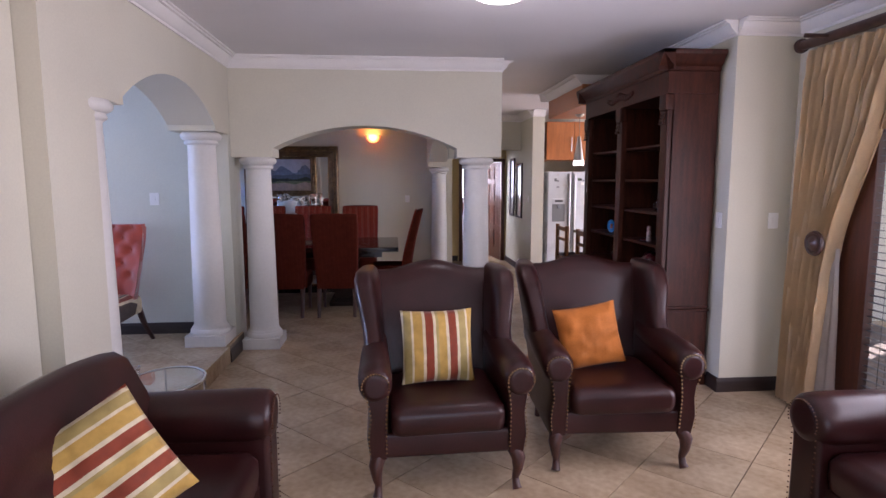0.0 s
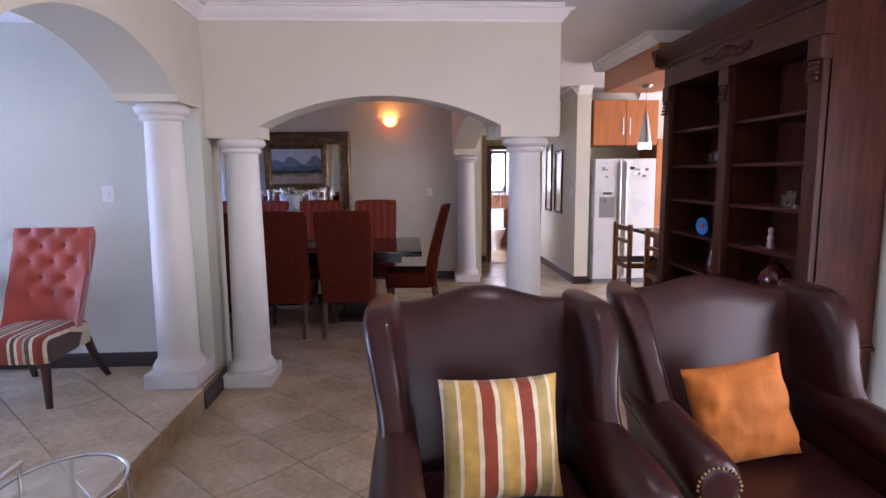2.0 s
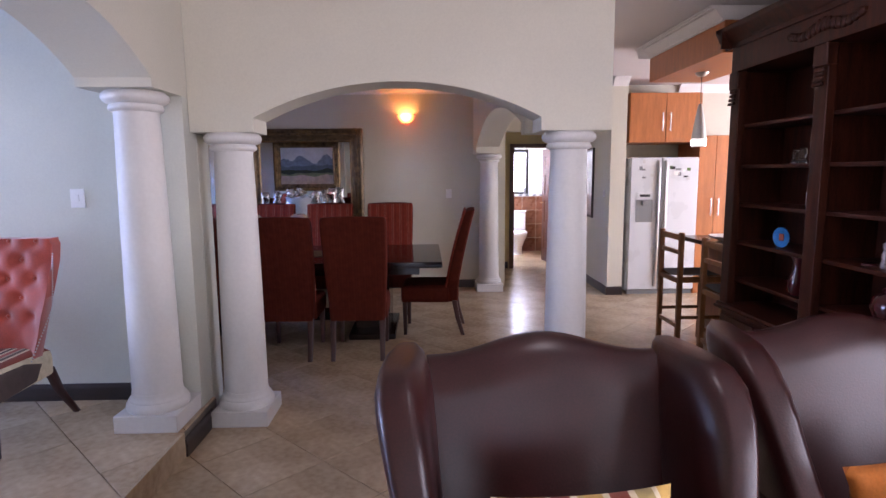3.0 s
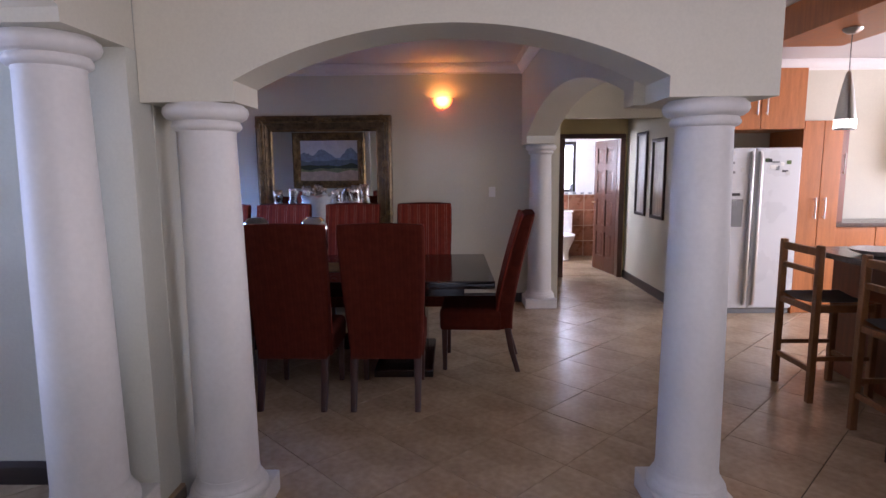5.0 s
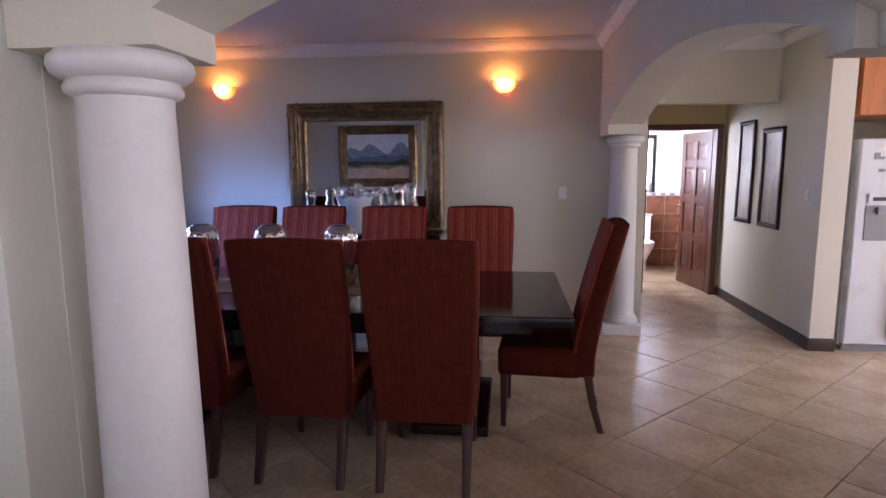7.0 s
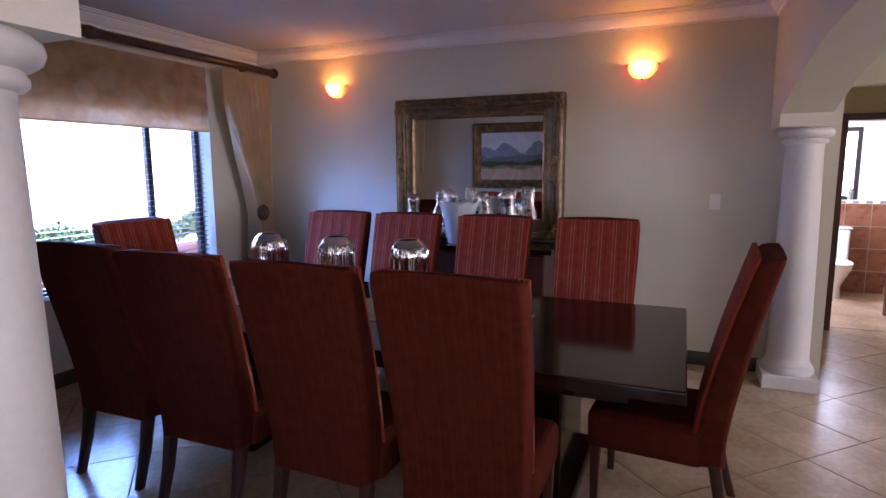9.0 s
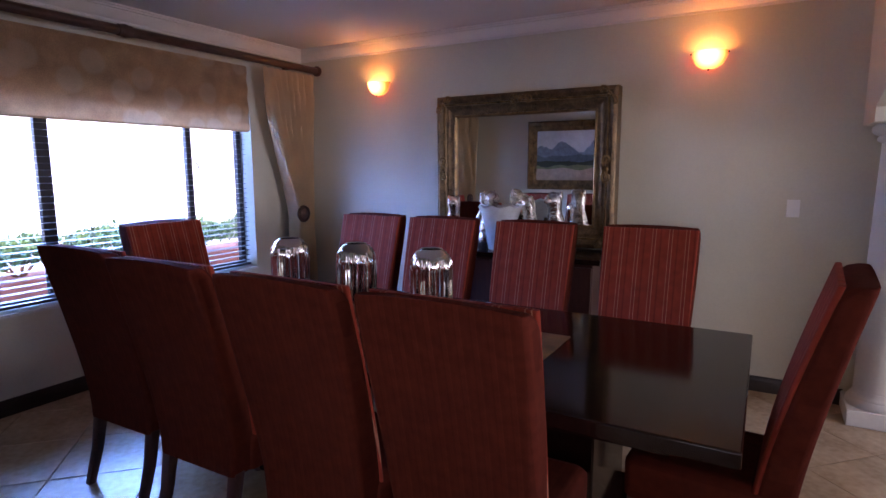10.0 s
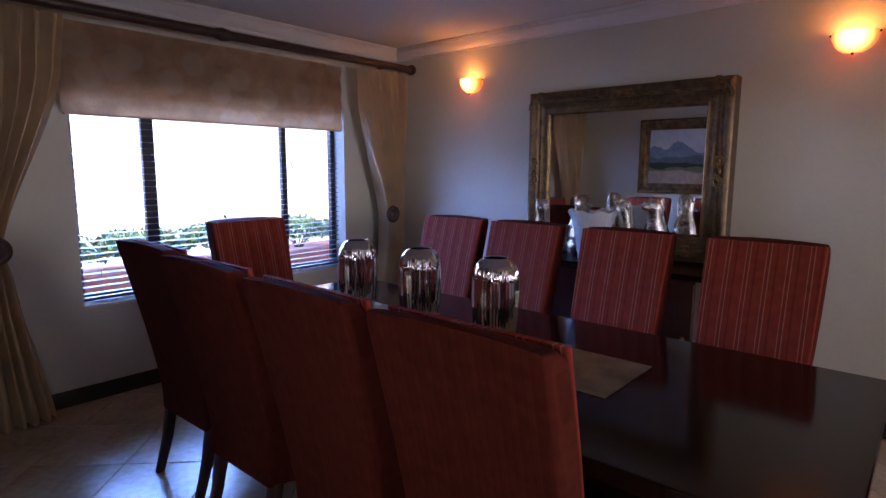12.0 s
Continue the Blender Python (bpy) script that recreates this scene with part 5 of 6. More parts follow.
switch_plate(pose(0.20, BY, 1.275))
switch_plate(pose(-2.21, 5.44, 1.41), "white plastic double light switch on the lounge wall", 0.085)
switch_plate(pose(2.735, 3.90, 1.28))
switch_plate(pose(2.39, 4.00, 1.28, 0, 0, -90))
switch_plate(pose(2.17, 9.12, 1.275, 0, 0, -90), "small white plastic switch on the passage wall", 0.06, 0.09)

# ---- passage and washroom ----
def passage_picture(y0, y1, z0, z1):
    w, h = y1 - y0, z1 - z0
    t = thing("framed_mirror", pose(2.169, (y0 + y1) / 2, (z0 + z1) / 2, 0, 0, -90), "tall narrow mirror in a dark wooden frame on the passage wall", "mirror", "framed mirrors in the passage")
    picture_frame(t, w, h, [(0, 0), (0, 0.022), (0.01, 0.028), (0.035, 0.026), (0.045, 0.014), (0.045, 0)], M_SKIRT)
    part("pane", boxes((-w / 2 + 0.045, w / 2 - 0.045, -0.008, -0.002, -h / 2 + 0.045, h / 2 - 0.045)), M_PALE_REFLECTION, t, "mirror pane with a pale reflection put into its colour")


passage_picture(10.21, 10.59, 0.93, 1.98)
passage_picture(9.58, 10.01, 0.93, 1.87)


def washroom_door():
    fr = tagged(new("door_2"), "dark stained door frame of the washroom", "door", kind="structure")
    for dims in ((1.24, 1.31, 11.015, 11.20, 0, 1.94), (2.07, 2.14, 11.015, 11.20, 0, 1.94), (1.24, 2.14, 11.015, 11.20, 1.94, 2.0)):
        part("door_frame", boxes(dims, bevel=0.005), M_DOOR, fr)
    t = thing("panelled_door", pose(2.065, 11.16, 0.005, 0, 0, -80), "dark stained panelled wooden door standing open", "door")
    W, H = 0.73, 1.93
    for x0, x1 in ((0.0, 0.10), (0.335, 0.395), (0.63, W)):
        part("stile", boxes((-x1, -x0, 0.0, 0.042, 0.0, H), bevel=0.003), M_DOOR, t)
    for z0, z1 in ((0.0, 0.22), (0.58, 0.68), (1.06, 1.16), (1.50, 1.60), (1.82, H)):
        for x0, x1 in ((0.10, 0.335), (0.395, 0.63)):
            part("rail", boxes((-x1, -x0, 0.001, 0.041, z0, z1), bevel=0.002), M_DOOR, t)
    for z0, z1 in ((0.22, 0.58), (0.68, 1.06), (1.16, 1.50), (1.60, 1.82)):
        for x0, x1 in ((0.10, 0.335), (0.395, 0.63)):
            bm = boxes((-x1, -x0, 0.014, 0.028, z0, z1))
            for y0, y1, y2 in ((0.014, 0.010, 0.006), (0.028, 0.032, 0.036)):
                rings = []
                for y, g in ((y0, 0.03), (y2, 0.055), (y2, 0.06)):
                    rings.append([(-x1 + g, y, z0 + g), (-x0 - g, y, z0 + g), (-x0 - g, y, z1 - g), (-x1 + g, y, z1 - g)])
                loft(bm, rings)
            part("panel", bm, M_DOOR, t)
    bm = bmesh.new()
    tube(bm, [(-0.68, -0.002, 1.02), (-0.68, -0.05, 1.02), (-0.58, -0.055, 1.02)], 0.009, 8)
    part("door_handle", bm, M_BRASS, t)


washroom_door()


def toilet():
    t = thing("toilet", pose(1.64, 13.04, 0), "white porcelain toilet with a low cistern", "toilet")
    part("cistern", boxes((-0.19, 0.19, -0.19, -0.01, 0.40, 0.79), bevel=0.03), M_PORCELAIN, t)
    part("cistern_lid", boxes((-0.20, 0.20, -0.20, -0.005, 0.79, 0.82), bevel=0.01), M_PORCELAIN, t)
    bm = bmesh.new()
    rings = []
    for z, sx, sy, oy in ((0.0, 0.11, 0.20, -0.30), (0.05, 0.10, 0.19, -0.30), (0.15, 0.10, 0.19, -0.31), (0.26, 0.14, 0.23, -0.34), (0.36, 0.18, 0.26, -0.37), (0.40, 0.185, 0.265, -0.37), (0.40, 0.14, 0.21, -0.37), (0.30, 0.09, 0.15, -0.37)):
        rings.append([(sx * math.cos(2 * math.pi * k / 28), oy + sy * math.sin(2 * math.pi * k / 28), z) for k in range(28)])
    loft(bm, rings)
    part("bowl", bm, M_PORCELAIN, t)
    bm = bmesh.new()
    rings = []
    for z, g in ((0.402, 0.0), (0.425, 0.004), (0.44, -0.01), (0.445, -0.06)):
        rings.append([((0.188 + g) * math.cos(2 * math.pi * k / 28), -0.375 + (0.268 + g) * math.sin(2 * math.pi * k / 28), z) for k in range(28)])
    loft(bm, rings)
    part("seat_lid", bm, M_PORCELAIN, t)


toilet()
WASH_WIN = window("window_2", "x", 13.18, 1.36, 1.92, 1.13, 2.00, ((1.60, 0.05),), -0.045, "small dark framed washroom window")
bm = bmesh.new()
lathe(bm, [(0.028, 0), (0.03, 0.004), (0.03, 0.10), (0.018, 0.125), (0.012, 0.13), (0.012, 0.165), (0.002, 0.17)], 18)
ob = new("soap_bottle", finish(bm, "soap_bottle", M_GREY))
ob.location = (1.84, 13.11, 1.131)
tagged(ob, "small dark soap bottle on the washroom window sill", "bottle")


def wall_tiles(name, origin, along, out, nu, nv, size, top_band):
    """Rows of wall tiles: each tile a piece; a thin mosaic border closes the top."""
    base = tagged(new(name), "brown terracotta wall tiles with pale joints", "wall tiles", kind="structure")
    o, a, n = Vector(origin), Vector(along), Vector(out)
    bm = boxes((0, nu * size, 0.0, 0.006, 0, nv * size))
    back = part("grout", bm, material("pale_grout", (0.50, 0.44, 0.38), 0.9, vary=0.1, bump=0.05), base)
    turn = math.degrees(math.atan2(a.y, a.x))
    base.matrix_world = pose(o.x, o.y, o.z, 0, 0, turn)
    flip = 1 if a.cross(Vector((0, 0, 1))).dot(n) < 0 else -1
    me = finish(boxes((0.004, size - 0.004, 0.006 if flip > 0 else -0.006, 0.013 if flip > 0 else -0.013, 0.004, size - 0.004), bevel=0.002), "tile", M_WCTILE, 30)
    if flip < 0:
        back.location.y = -0.006
    for i in range(nu):
        for j in range(nv):
            ob = new("tile", me)
            ob.parent, ob.location = base, (i * size, 0, j * size)
    if top_band:
        for i in range(nu * 4):
            ob = part("mosaic", boxes((i * size / 4 + 0.004, (i + 1) * size / 4 - 0.004, 0.0, flip * 0.012, nv * size + 0.004, nv * size + 0.035)) if flip > 0 else boxes((i * size / 4 + 0.004, (i + 1) * size / 4 - 0.004, -0.012, 0.0, nv * size + 0.004, nv * size + 0.035)), M_GREY if i % 2 else M_COLUMN, base)


wall_tiles("wall_tiles_north", (0.70, 13.059, 0.0), (1, 0, 0), (0, -1, 0), 6, 4, 0.272, True)
wall_tiles("wall_tiles_east", (2.259, 11.20, 0.0), (0, 1, 0), (-1, 0, 0), 7, 4, 0.272, True)


# ---- kitchen ----
def bar_handle(parent, x, y, z0, z1):
    bm = bmesh.new()
    tube(bm, [(x, y - 0.03, z0), (x, y - 0.03, z1)], 0.007, 8)
    tube(bm, [(x, y, z0 + 0.02), (x, y - 0.03, z0 + 0.02)], 0.005, 6)
    tube(bm, [(x, y, z1 - 0.02), (x, y - 0.03, z1 - 0.02)], 0.005, 6)
    part("handle", bm, M_STEEL, parent, "brushed steel bar handle")


def cupboard(name, x0, x1, y0, y1, z0, z1, doors, label, mat=None, handles="v"):
    mat = mat or M_KITCHEN
    t = thing(name, pose(0, 0, 0), label, "cupboard")
    part("body", boxes((x0, x1, y0 + 0.02, y1, z0, z1), bevel=0.002), mat, t)
    w = (x1 - x0) / doors
    for k in range(doors):
        a, b = x0 + k * w + 0.003, x0 + (k + 1) * w - 0.003
        d = part("door", boxes((a, b, y0, y0 + 0.019, z0 + 0.004, z1 - 0.004), bevel=0.003), mat, t)
        hx = b - 0.045 if k % 2 == 0 else a + 0.045
        mid = z0 + 0.14 if z0 > 1.5 else (z0 + z1) / 2
        bar_handle(d, hx, y0, mid, mid + 0.22)
    return t


def fridge():
    t = thing("fridge", pose(2.43, 8.92, 0), "tall white double-door fridge with magnets and a water dispenser", "fridge")
    W = 0.85
    part("body", boxes((0.0, W, 0.075, 0.58, 0.03, 1.715), bevel=0.008), M_FRIDGE, t)
    left = part("door", boxes((0.0, 0.385, 0.0, 0.07, 0.06, 1.72), bevel=0.014), M_FRIDGE, t)
    right = part("door", boxes((0.392, W, 0.0, 0.07, 0.06, 1.72), bevel=0.014), M_FRIDGE, t)
    for d, x in ((left, 0.345), (right, 0.432)):
        rings = []
        for z in (0.10, 0.16, 0.60, 1.20, 1.62, 1.68):
            o = 0.02 if z in (0.10, 1.68) else 0.045
            rings.append([(x + u, -o / 2 + v * o / 0.03, z) for u, v in rring(0.036, 0.03, 0.012, 3)])
        part("handle", loft(bmesh.new(), rings), M_STEEL, d, "long grey moulded handle")
    disp = part("dispenser", boxes((0.075, 0.285, -0.006, 0.0, 0.92, 1.20), bevel=0.002), M_GREY, left, "grey water dispenser recess")
    part("dispenser_panel", boxes((0.085, 0.275, -0.012, -0.006, 1.215, 1.29), bevel=0.003), M_FRIDGE, left)
    part("display", boxes((0.115, 0.245, -0.016, -0.012, 1.235, 1.265), bevel=0.002), M_BLACK, left)
    part("spout", boxes((0.15, 0.21, -0.03, -0.006, 1.13, 1.19), bevel=0.006), M_GREY, disp)
    part("plinth", boxes((0.01, W - 0.01, 0.03, 0.07, 0.0, 0.055), bevel=0.003), M_GREY, t)
    rnd = random.Random(4)
    for d, x0, x1, n in ((left, 0.10, 0.28, 5), (right, 0.47, 0.74, 9)):
        for k in range(n):
            x, z = rnd.uniform(x0, x1), rnd.uniform(1.44, 1.66)
            w, h = rnd.uniform(0.025, 0.075), rnd.uniform(0.018, 0.05)
            part("magnet", boxes((x, x + w, -0.005, -0.0005, z, z + h), bevel=0.0015), rnd.choice((M_GREY, M_BLACK, M_STEEL, M_LEAF, M_SWITCH)), d, "small fridge magnet")


fridge()
cupboard("wall_cupboard", 2.40, 3.29, 8.93, 9.54, 1.90, 2.50, 2, "orange wood cupboard with two doors above the fridge")
setting("trim_fridge_side", boxes((3.285, 3.30, 8.93, 9.54, 0, 1.90)), M_KITCHEN, "orange wood panel beside the fridge", "panel")
cupboard("pantry_cupboard", 3.305, 3.70, 8.95, 9.54, 0.0, 1.985, 2, "tall orange wood pantry cupboard with two doors")
cupboard("tall_cupboard", 3.705, 3.93, 9.20, 9.54, 0.9, 1.985, 1, "dark cherry wood tall cupboard end", M_KITDARK)
cupboard("drawer_unit", 3.72, 4.6, 9.02, 9.54, 0.0, 0.90, 2, "low kitchen cupboard with steel handles", M_KITCHEN)
setting("worktop", boxes((3.72, 5.6, 8.99, 9.54, 0.90, 0.94), bevel=0.004), M_TAN, "dark granite kitchen worktop", "worktop")
cupboard("wall_cabinet", 4.75, 5.8, 9.18, 9.54, 1.45, 2.15, 2, "orange wood wall cupboard")

# the hanging timber bulkhead over the breakfast counter
t = thing("bulkhead", pose(0, 0, 0), "orange wood clad bulkhead hanging from the kitchen ceiling", "bulkhead")
part("cladding", boxes((1.97, 2.49, 5.96, 7.27, 2.36, 2.58), bevel=0.003), M_KITCHEN, t)
bm = bmesh.new()
extrude_profile(bm, COVE, (1.97, 5.96, CEIL - 0.004), (1.97, 7.27, CEIL - 0.004), (-1, 0, 0))
extrude_profile(bm, COVE, (1.865, 7.27, CEIL - 0.004), (2.595, 7.27, CEIL - 0.004), (0, 1, 0))
box(bm, 1.97, 2.49, 5.96, 7.27, 2.58, CEIL - 0.004)
part("moulding", bm, M_CORNICE, t, "white cornice round its top", 30)


def pendant(x, y):
    t = thing("pendant_lamp", pose(x, y, 2.36), "small brushed steel cone pendant lamp with a pierced rim", "pendant lamp")
    bm = bmesh.new()
    lathe(bm, [(0.055, -0.001), (0.052, -0.012), (0.03, -0.03), (0.012, -0.035)], 20)
    part("ceiling_rose", bm, M_STEEL, t)
    part("cable", tube(bmesh.new(), [(0, 0, -0.03), (0, 0, -0.27)], 0.003, 6), M_GREY, t)
    bm = bmesh.new()
    lathe(bm, [(0.008, -0.255), (0.018, -0.275), (0.030, -0.34), (0.044, -0.43), (0.056, -0.52), (0.060, -0.545), (0.060, -0.61), (0.058, -0.61), (0.056, -0.545), (0.040, -0.43), (0.02, -0.33)], 30)
    cone = part("cone", bm, M_STEEL, t)
    for j in range(4):
        for k in range(16):
            a = 2 * math.pi * (k + 0.5 * (j % 2)) / 16
            m = pose(0.0605 * math.cos(a), 0.0605 * math.sin(a), -0.553 - 0.015 * j, 0, 0, math.degrees(a))
            bm = boxes((-0.0008, 0.0008, -0.007, 0.007, -0.0035, 0.0035))
            bmesh.ops.transform(bm, matrix=m, verts=bm.verts)
            part("slot", bm, M_PENDANT_GLOW, cone)
    return t


M_PENDANT_GLOW = glowing("pendant_light_slot", (1.0, 0.92, 0.78), 2.0)
pendant(2.21, 6.75)


def counter():
    t = thing("breakfast_counter", pose(0, 0, 0), "breakfast counter with a dark top and cherry wood front", "counter")
    part("top", boxes((2.36, 3.12, 5.96, 7.36, 0.885, 0.925), bevel=0.006), M_TAN, t)
    part("front_panel", boxes((2.56, 2.60, 5.96, 7.26, 0.02, 0.884), bevel=0.003), M_KITDARK, t)
    part("end_panel", boxes((2.60, 3.05, 7.22, 7.26, 0.02, 0.884), bevel=0.003), M_KITDARK, t)
    part("back_panel", boxes((3.02, 3.05, 5.96, 7.219, 0.02, 0.884), bevel=0.003), M_KITDARK, t)


counter()
bm = bmesh.new()
lathe(bm, [(0.06, 0.0), (0.10, 0.006), (0.16, 0.03), (0.175, 0.045), (0.168, 0.047), (0.10, 0.018), (0.01, 0.012)], 32)
ob = new("serving_bowl", finish(bm, "serving_bowl", M_PORCELAIN, 60))
ob.location = (2.60, 6.88, 0.926)
tagged(ob, "wide white serving bowl on the breakfast counter", "bowl")


def bar_stool(m):
    """Wooden bar stool with a low back; faces along +x."""
    t = thing("bar_stool", m, "wooden bar stool with a low back and dark leather seat", "stool", "bar stools at the breakfast counter")
    for y in (-0.195, 0.195):
        part("back_post", boxes((-0.02, 0.02, y - 0.02, y + 0.02, 0.0, 1.03), bevel=0.005), M_STOOL, t)
        part("front_leg", boxes((0.36, 0.40, y - 0.02, y + 0.02, 0.0, 0.66), bevel=0.005), M_STOOL, t)
        part("side_rail", boxes((0.02, 0.36, y - 0.012, y + 0.012, 0.28, 0.31), bevel=0.004), M_STOOL, t)
        part("seat_rail", boxes((0.02, 0.36, y - 0.015, y + 0.015, 0.60, 0.65), bevel=0.004), M_STOOL, t)
    for z0, z1 in ((0.96, 1.01), (0.84, 0.875)):
        part("back_rail", boxes((-0.014, 0.014, -0.175, 0.175, z0, z1), bevel=0.005), M_STOOL, t)
    for x in (0.0, 0.38):
        part("foot_rail", boxes((x - 0.012, x + 0.012, -0.175, 0.175, 0.20, 0.235), bevel=0.004), M_STOOL, t)
        part("cross_rail", boxes((x - 0.014, x + 0.014, -0.175, 0.175, 0.59, 0.63), bevel=0.004), M_STOOL, t)
    bm = bmesh.new()
    rows = []
    for i in range(11):
        x = 0.0 + 0.40 * i / 10
        rows.append([bm.verts.new((x, -0.19 + 0.38 * j / 10, 0.665 - 0.035 * math.sin(math.pi * j / 10) * (0.6 + 0.4 * math.sin(math.pi * i / 10)))) for j in range(11)])
    for a, b in zip(rows, rows[1:]):
        for j in range(10):
            bm.faces.new((a[j], a[j + 1], b[j + 1], b[j]))
    bmesh.ops.solidify(bm, geom=bm.faces[:], thickness=0.012)
    part("seat", bm, M_STOOLSEAT, t, "slung dark leather seat")
    return t


stool = bar_stool(pose(2.05, 6.825, 0))
copy_thing(stool, pose(2.06, 6.05, 0))


# ---- lounge ----
def tufted_chair():
    t = thing("tufted_chair", pose(-2.475, 4.93, RISE), "coral velvet buttoned chair with a striped seat and dark legs", "chair")
    buttons = [(c * 0.15 + (0.075 if r % 2 else 0.0) - 0.15, 0.62 + 0.105 * r) for r in range(5) for c in range(3 if r % 2 == 0 else 2)]
    rings = []
    n = 40
    for i in range(n + 1):
        z = 0.40 + 0.655 * i / n
        s = i / n
        half = 0.235 + 0.015 * s - 0.012 * (s > 0.97)
        wrap = 0.14 * max(0.0, 1 - s * 1.25)
        front, back = [], []
        for j in range(33):
            u = -1 + 2 * j / 32
            x = u * half
            y = 0.19 + 0.10 * s - wrap * abs(u) ** 3
            dent = 0.0
            for bx, bz in buttons:
                d2 = ((x - bx) ** 2 + (z - bz) ** 2)
                dent += 0.030 * math.exp(-d2 / 0.0011)
            puff = 0.014 * (1 - u ** 6) + 0.008 * abs(math.sin(math.pi * (x / 0.15) + math.pi * z / 0.21)) * abs(math.sin(math.pi * (x / 0.15) - math.pi * z / 0.21))
            front.append((x, y - 0.03 - puff + dent, z))
            back.append((x, y + 0.045, z))
        rings.append(front + back[::-1])
    bm = bmesh.new()
    loft(bm, rings)
    part("backrest", bm, M_TUFT, t, "buttoned coral velvet back", 60)
    for bx, bz in buttons:
        bm = bmesh.new()
        s = (bz - 0.40) / 0.655
        ball(bm, bx, 0.19 + 0.10 * s - 0.022, bz, 0.011, 0.007, 0.011, 10, 6)
        part("button", bm, M_TUFT, t)
    bm = bmesh.new()
    rings = []
    for z, g in ((0.29, 0.0), (0.30, 0.012), (0.38, 0.016), (0.42, 0.006), (0.445, -0.04), (0.452, -0.14)):
        rings.append([(u * (1 - 0.06 * (v > 0)), -0.045 + v, z) for u, v in rring(0.49 + g, 0.50 + g, 0.05, 4)])
    loft(bm, rings)
    part("seat", bm, M_SEATSTRIPE, t, "multicoloured striped seat", 50)
    line = []
    for sx in (-1, 1):
        for k in range(40):
            s = k / 39
            line.append((sx * (0.246 + 0.012 * s), 0.06 - 0.06 * (1 - s) + 0.175 * min(1, s * 2.2), 0.42 + 0.55 * s))
    studs = part("nail_trim", nails(line, 0.005), M_STEEL, t, "silver stud trim")
    studs["kind"] = "stuff"
    for sx in (-1, 1):
        part("leg", taper_leg(bmesh.new(), sx * 0.205, -0.255, 0, 0.30, 0.030, 0.045), M_LEGWOOD, t)
        part("leg", taper_leg(bmesh.new(), sx * 0.20, 0.19, 0, 0.32, 0.030, 0.048, sx * 0.05, 0.14), M_LEGWOOD, t)


tufted_chair()


def lounge_table():
    t = thing("side_table", pose(-3.42, 4.95, RISE), "dark wooden table beside the buttoned chair", "table")
    part("top", boxes((-0.40, 0.40, -0.45, 0.45, 0.685, 0.725), bevel=0.005), M_DARKWOOD, t)
    for x in (-0.35, 0.35):
        for y in (-0.40, 0.40):
            part("leg", taper_leg(bmesh.new(), x, y, 0, 0.685, 0.04, 0.055), M_DARKWOOD, t)


lounge_table()


def chrome_table():
    t = thing("glass_table", pose(-1.30, 3.19, 0), "round glass side table on a chrome tube frame", "table")
    ring = [(0.205 * math.cos(a), 0.235 * math.sin(a), 0.455) for a in [2 * math.pi * k / 48 for k in range(48)]]
    part("ring", tube(bmesh.new(), ring, 0.011, 10, closed=True), M_CHROME, t)
    bm = bmesh.new()
    loft(bm, [[(0.97 * x, 0.97 * y, z) for x, y, _ in ring] for z in (0.452, 0.462)])
    part("glass_top", bm, M_GLASS, t, "clear glass top")
    part("base_ring", tube(bmesh.new(), [(x, y, 0.012) for x, y, _ in ring], 0.011, 10, closed=True), M_CHROME, t)
    for a in (0.6, 2.0, 3.6, 5.2):
        part("upright", tube(bmesh.new(), [(0.205 * math.cos(a), 0.235 * math.sin(a), 0.012), (0.205 * math.cos(a), 0.235 * math.sin(a), 0.455)], 0.009, 8), M_CHROME, t)
    part("handle", tube(bmesh.new(), [(-0.172, 0.06, 0.30), (-0.172, 0.06, 0.515), (-0.168, 0.07, 0.52), (-0.168, -0.06, 0.52), (-0.172, -0.07, 0.515), (-0.172, -0.07, 0.30)], 0.010, 8), M_CHROME, t)


chrome_table()


def ceiling_lamp():
    t = thing("ceiling_lamp", pose(0.61, 3.33, CEIL), "round flush ceiling lamp of white glass, switched on", "ceiling lamp")
    bm = bmesh.new()
    lathe(bm, [(0.19, -0.001), (0.195, -0.02), (0.18, -0.028)], 36)
    part("rim", bm, M_STEEL, t)
    bm = bmesh.new()
    lathe(bm, [(0.178, -0.028), (0.165, -0.055), (0.12, -0.078), (0.06, -0.088), (0.002, -0.09)], 36)
    part("glass_bowl", bm, M_LAMPGLASS, t, "glowing white glass bowl")


ceiling_lamp()


# ---- ornaments in the bookcase ----
def ornament(name, profile, place, mat, label, category, segs=24):
    bm = bmesh.new()
    lathe(bm, profile, segs)
    ob = new(name, finish(bm, name, mat, 50))
    ob.location = place
    return tagged(ob, label, category)


M_FIGURINE = material("worn_figurine_glaze", (0.36, 0.25, 0.22), 0.3, vary=0.5, scale=30, grain=60, bump=0.05)
M_BLUE = material("blue_glaze", (0.03, 0.22, 0.55), 0.2, vary=0.2, scale=20, grain=60, bump=0.03)
M_REDGLASS = material("red_glaze", (0.06, 0.008, 0.01), 0.12, vary=0.25, scale=9, grain=50, bump=0.02)
t = thing("decorative_plate", pose(2.12, 5.40, 1.063, 0, 0, -78), "small round blue plate standing on a bookcase shelf", "plate")
bm = bmesh.new()
rings = []
for r, y in ((0.004, 0.0), (0.03, 0.0), (0.045, -0.006), (0.062, -0.010), (0.064, -0.006), (0.045, 0.003), (0.004, 0.006)):
    rings.append([(r * math.cos(2 * math.pi * k / 32), y, 0.064 + r * math.sin(2 * math.pi * k / 32)) for k in range(32)])
loft(bm, rings)
part("plate", bm, M_BLUE, t)
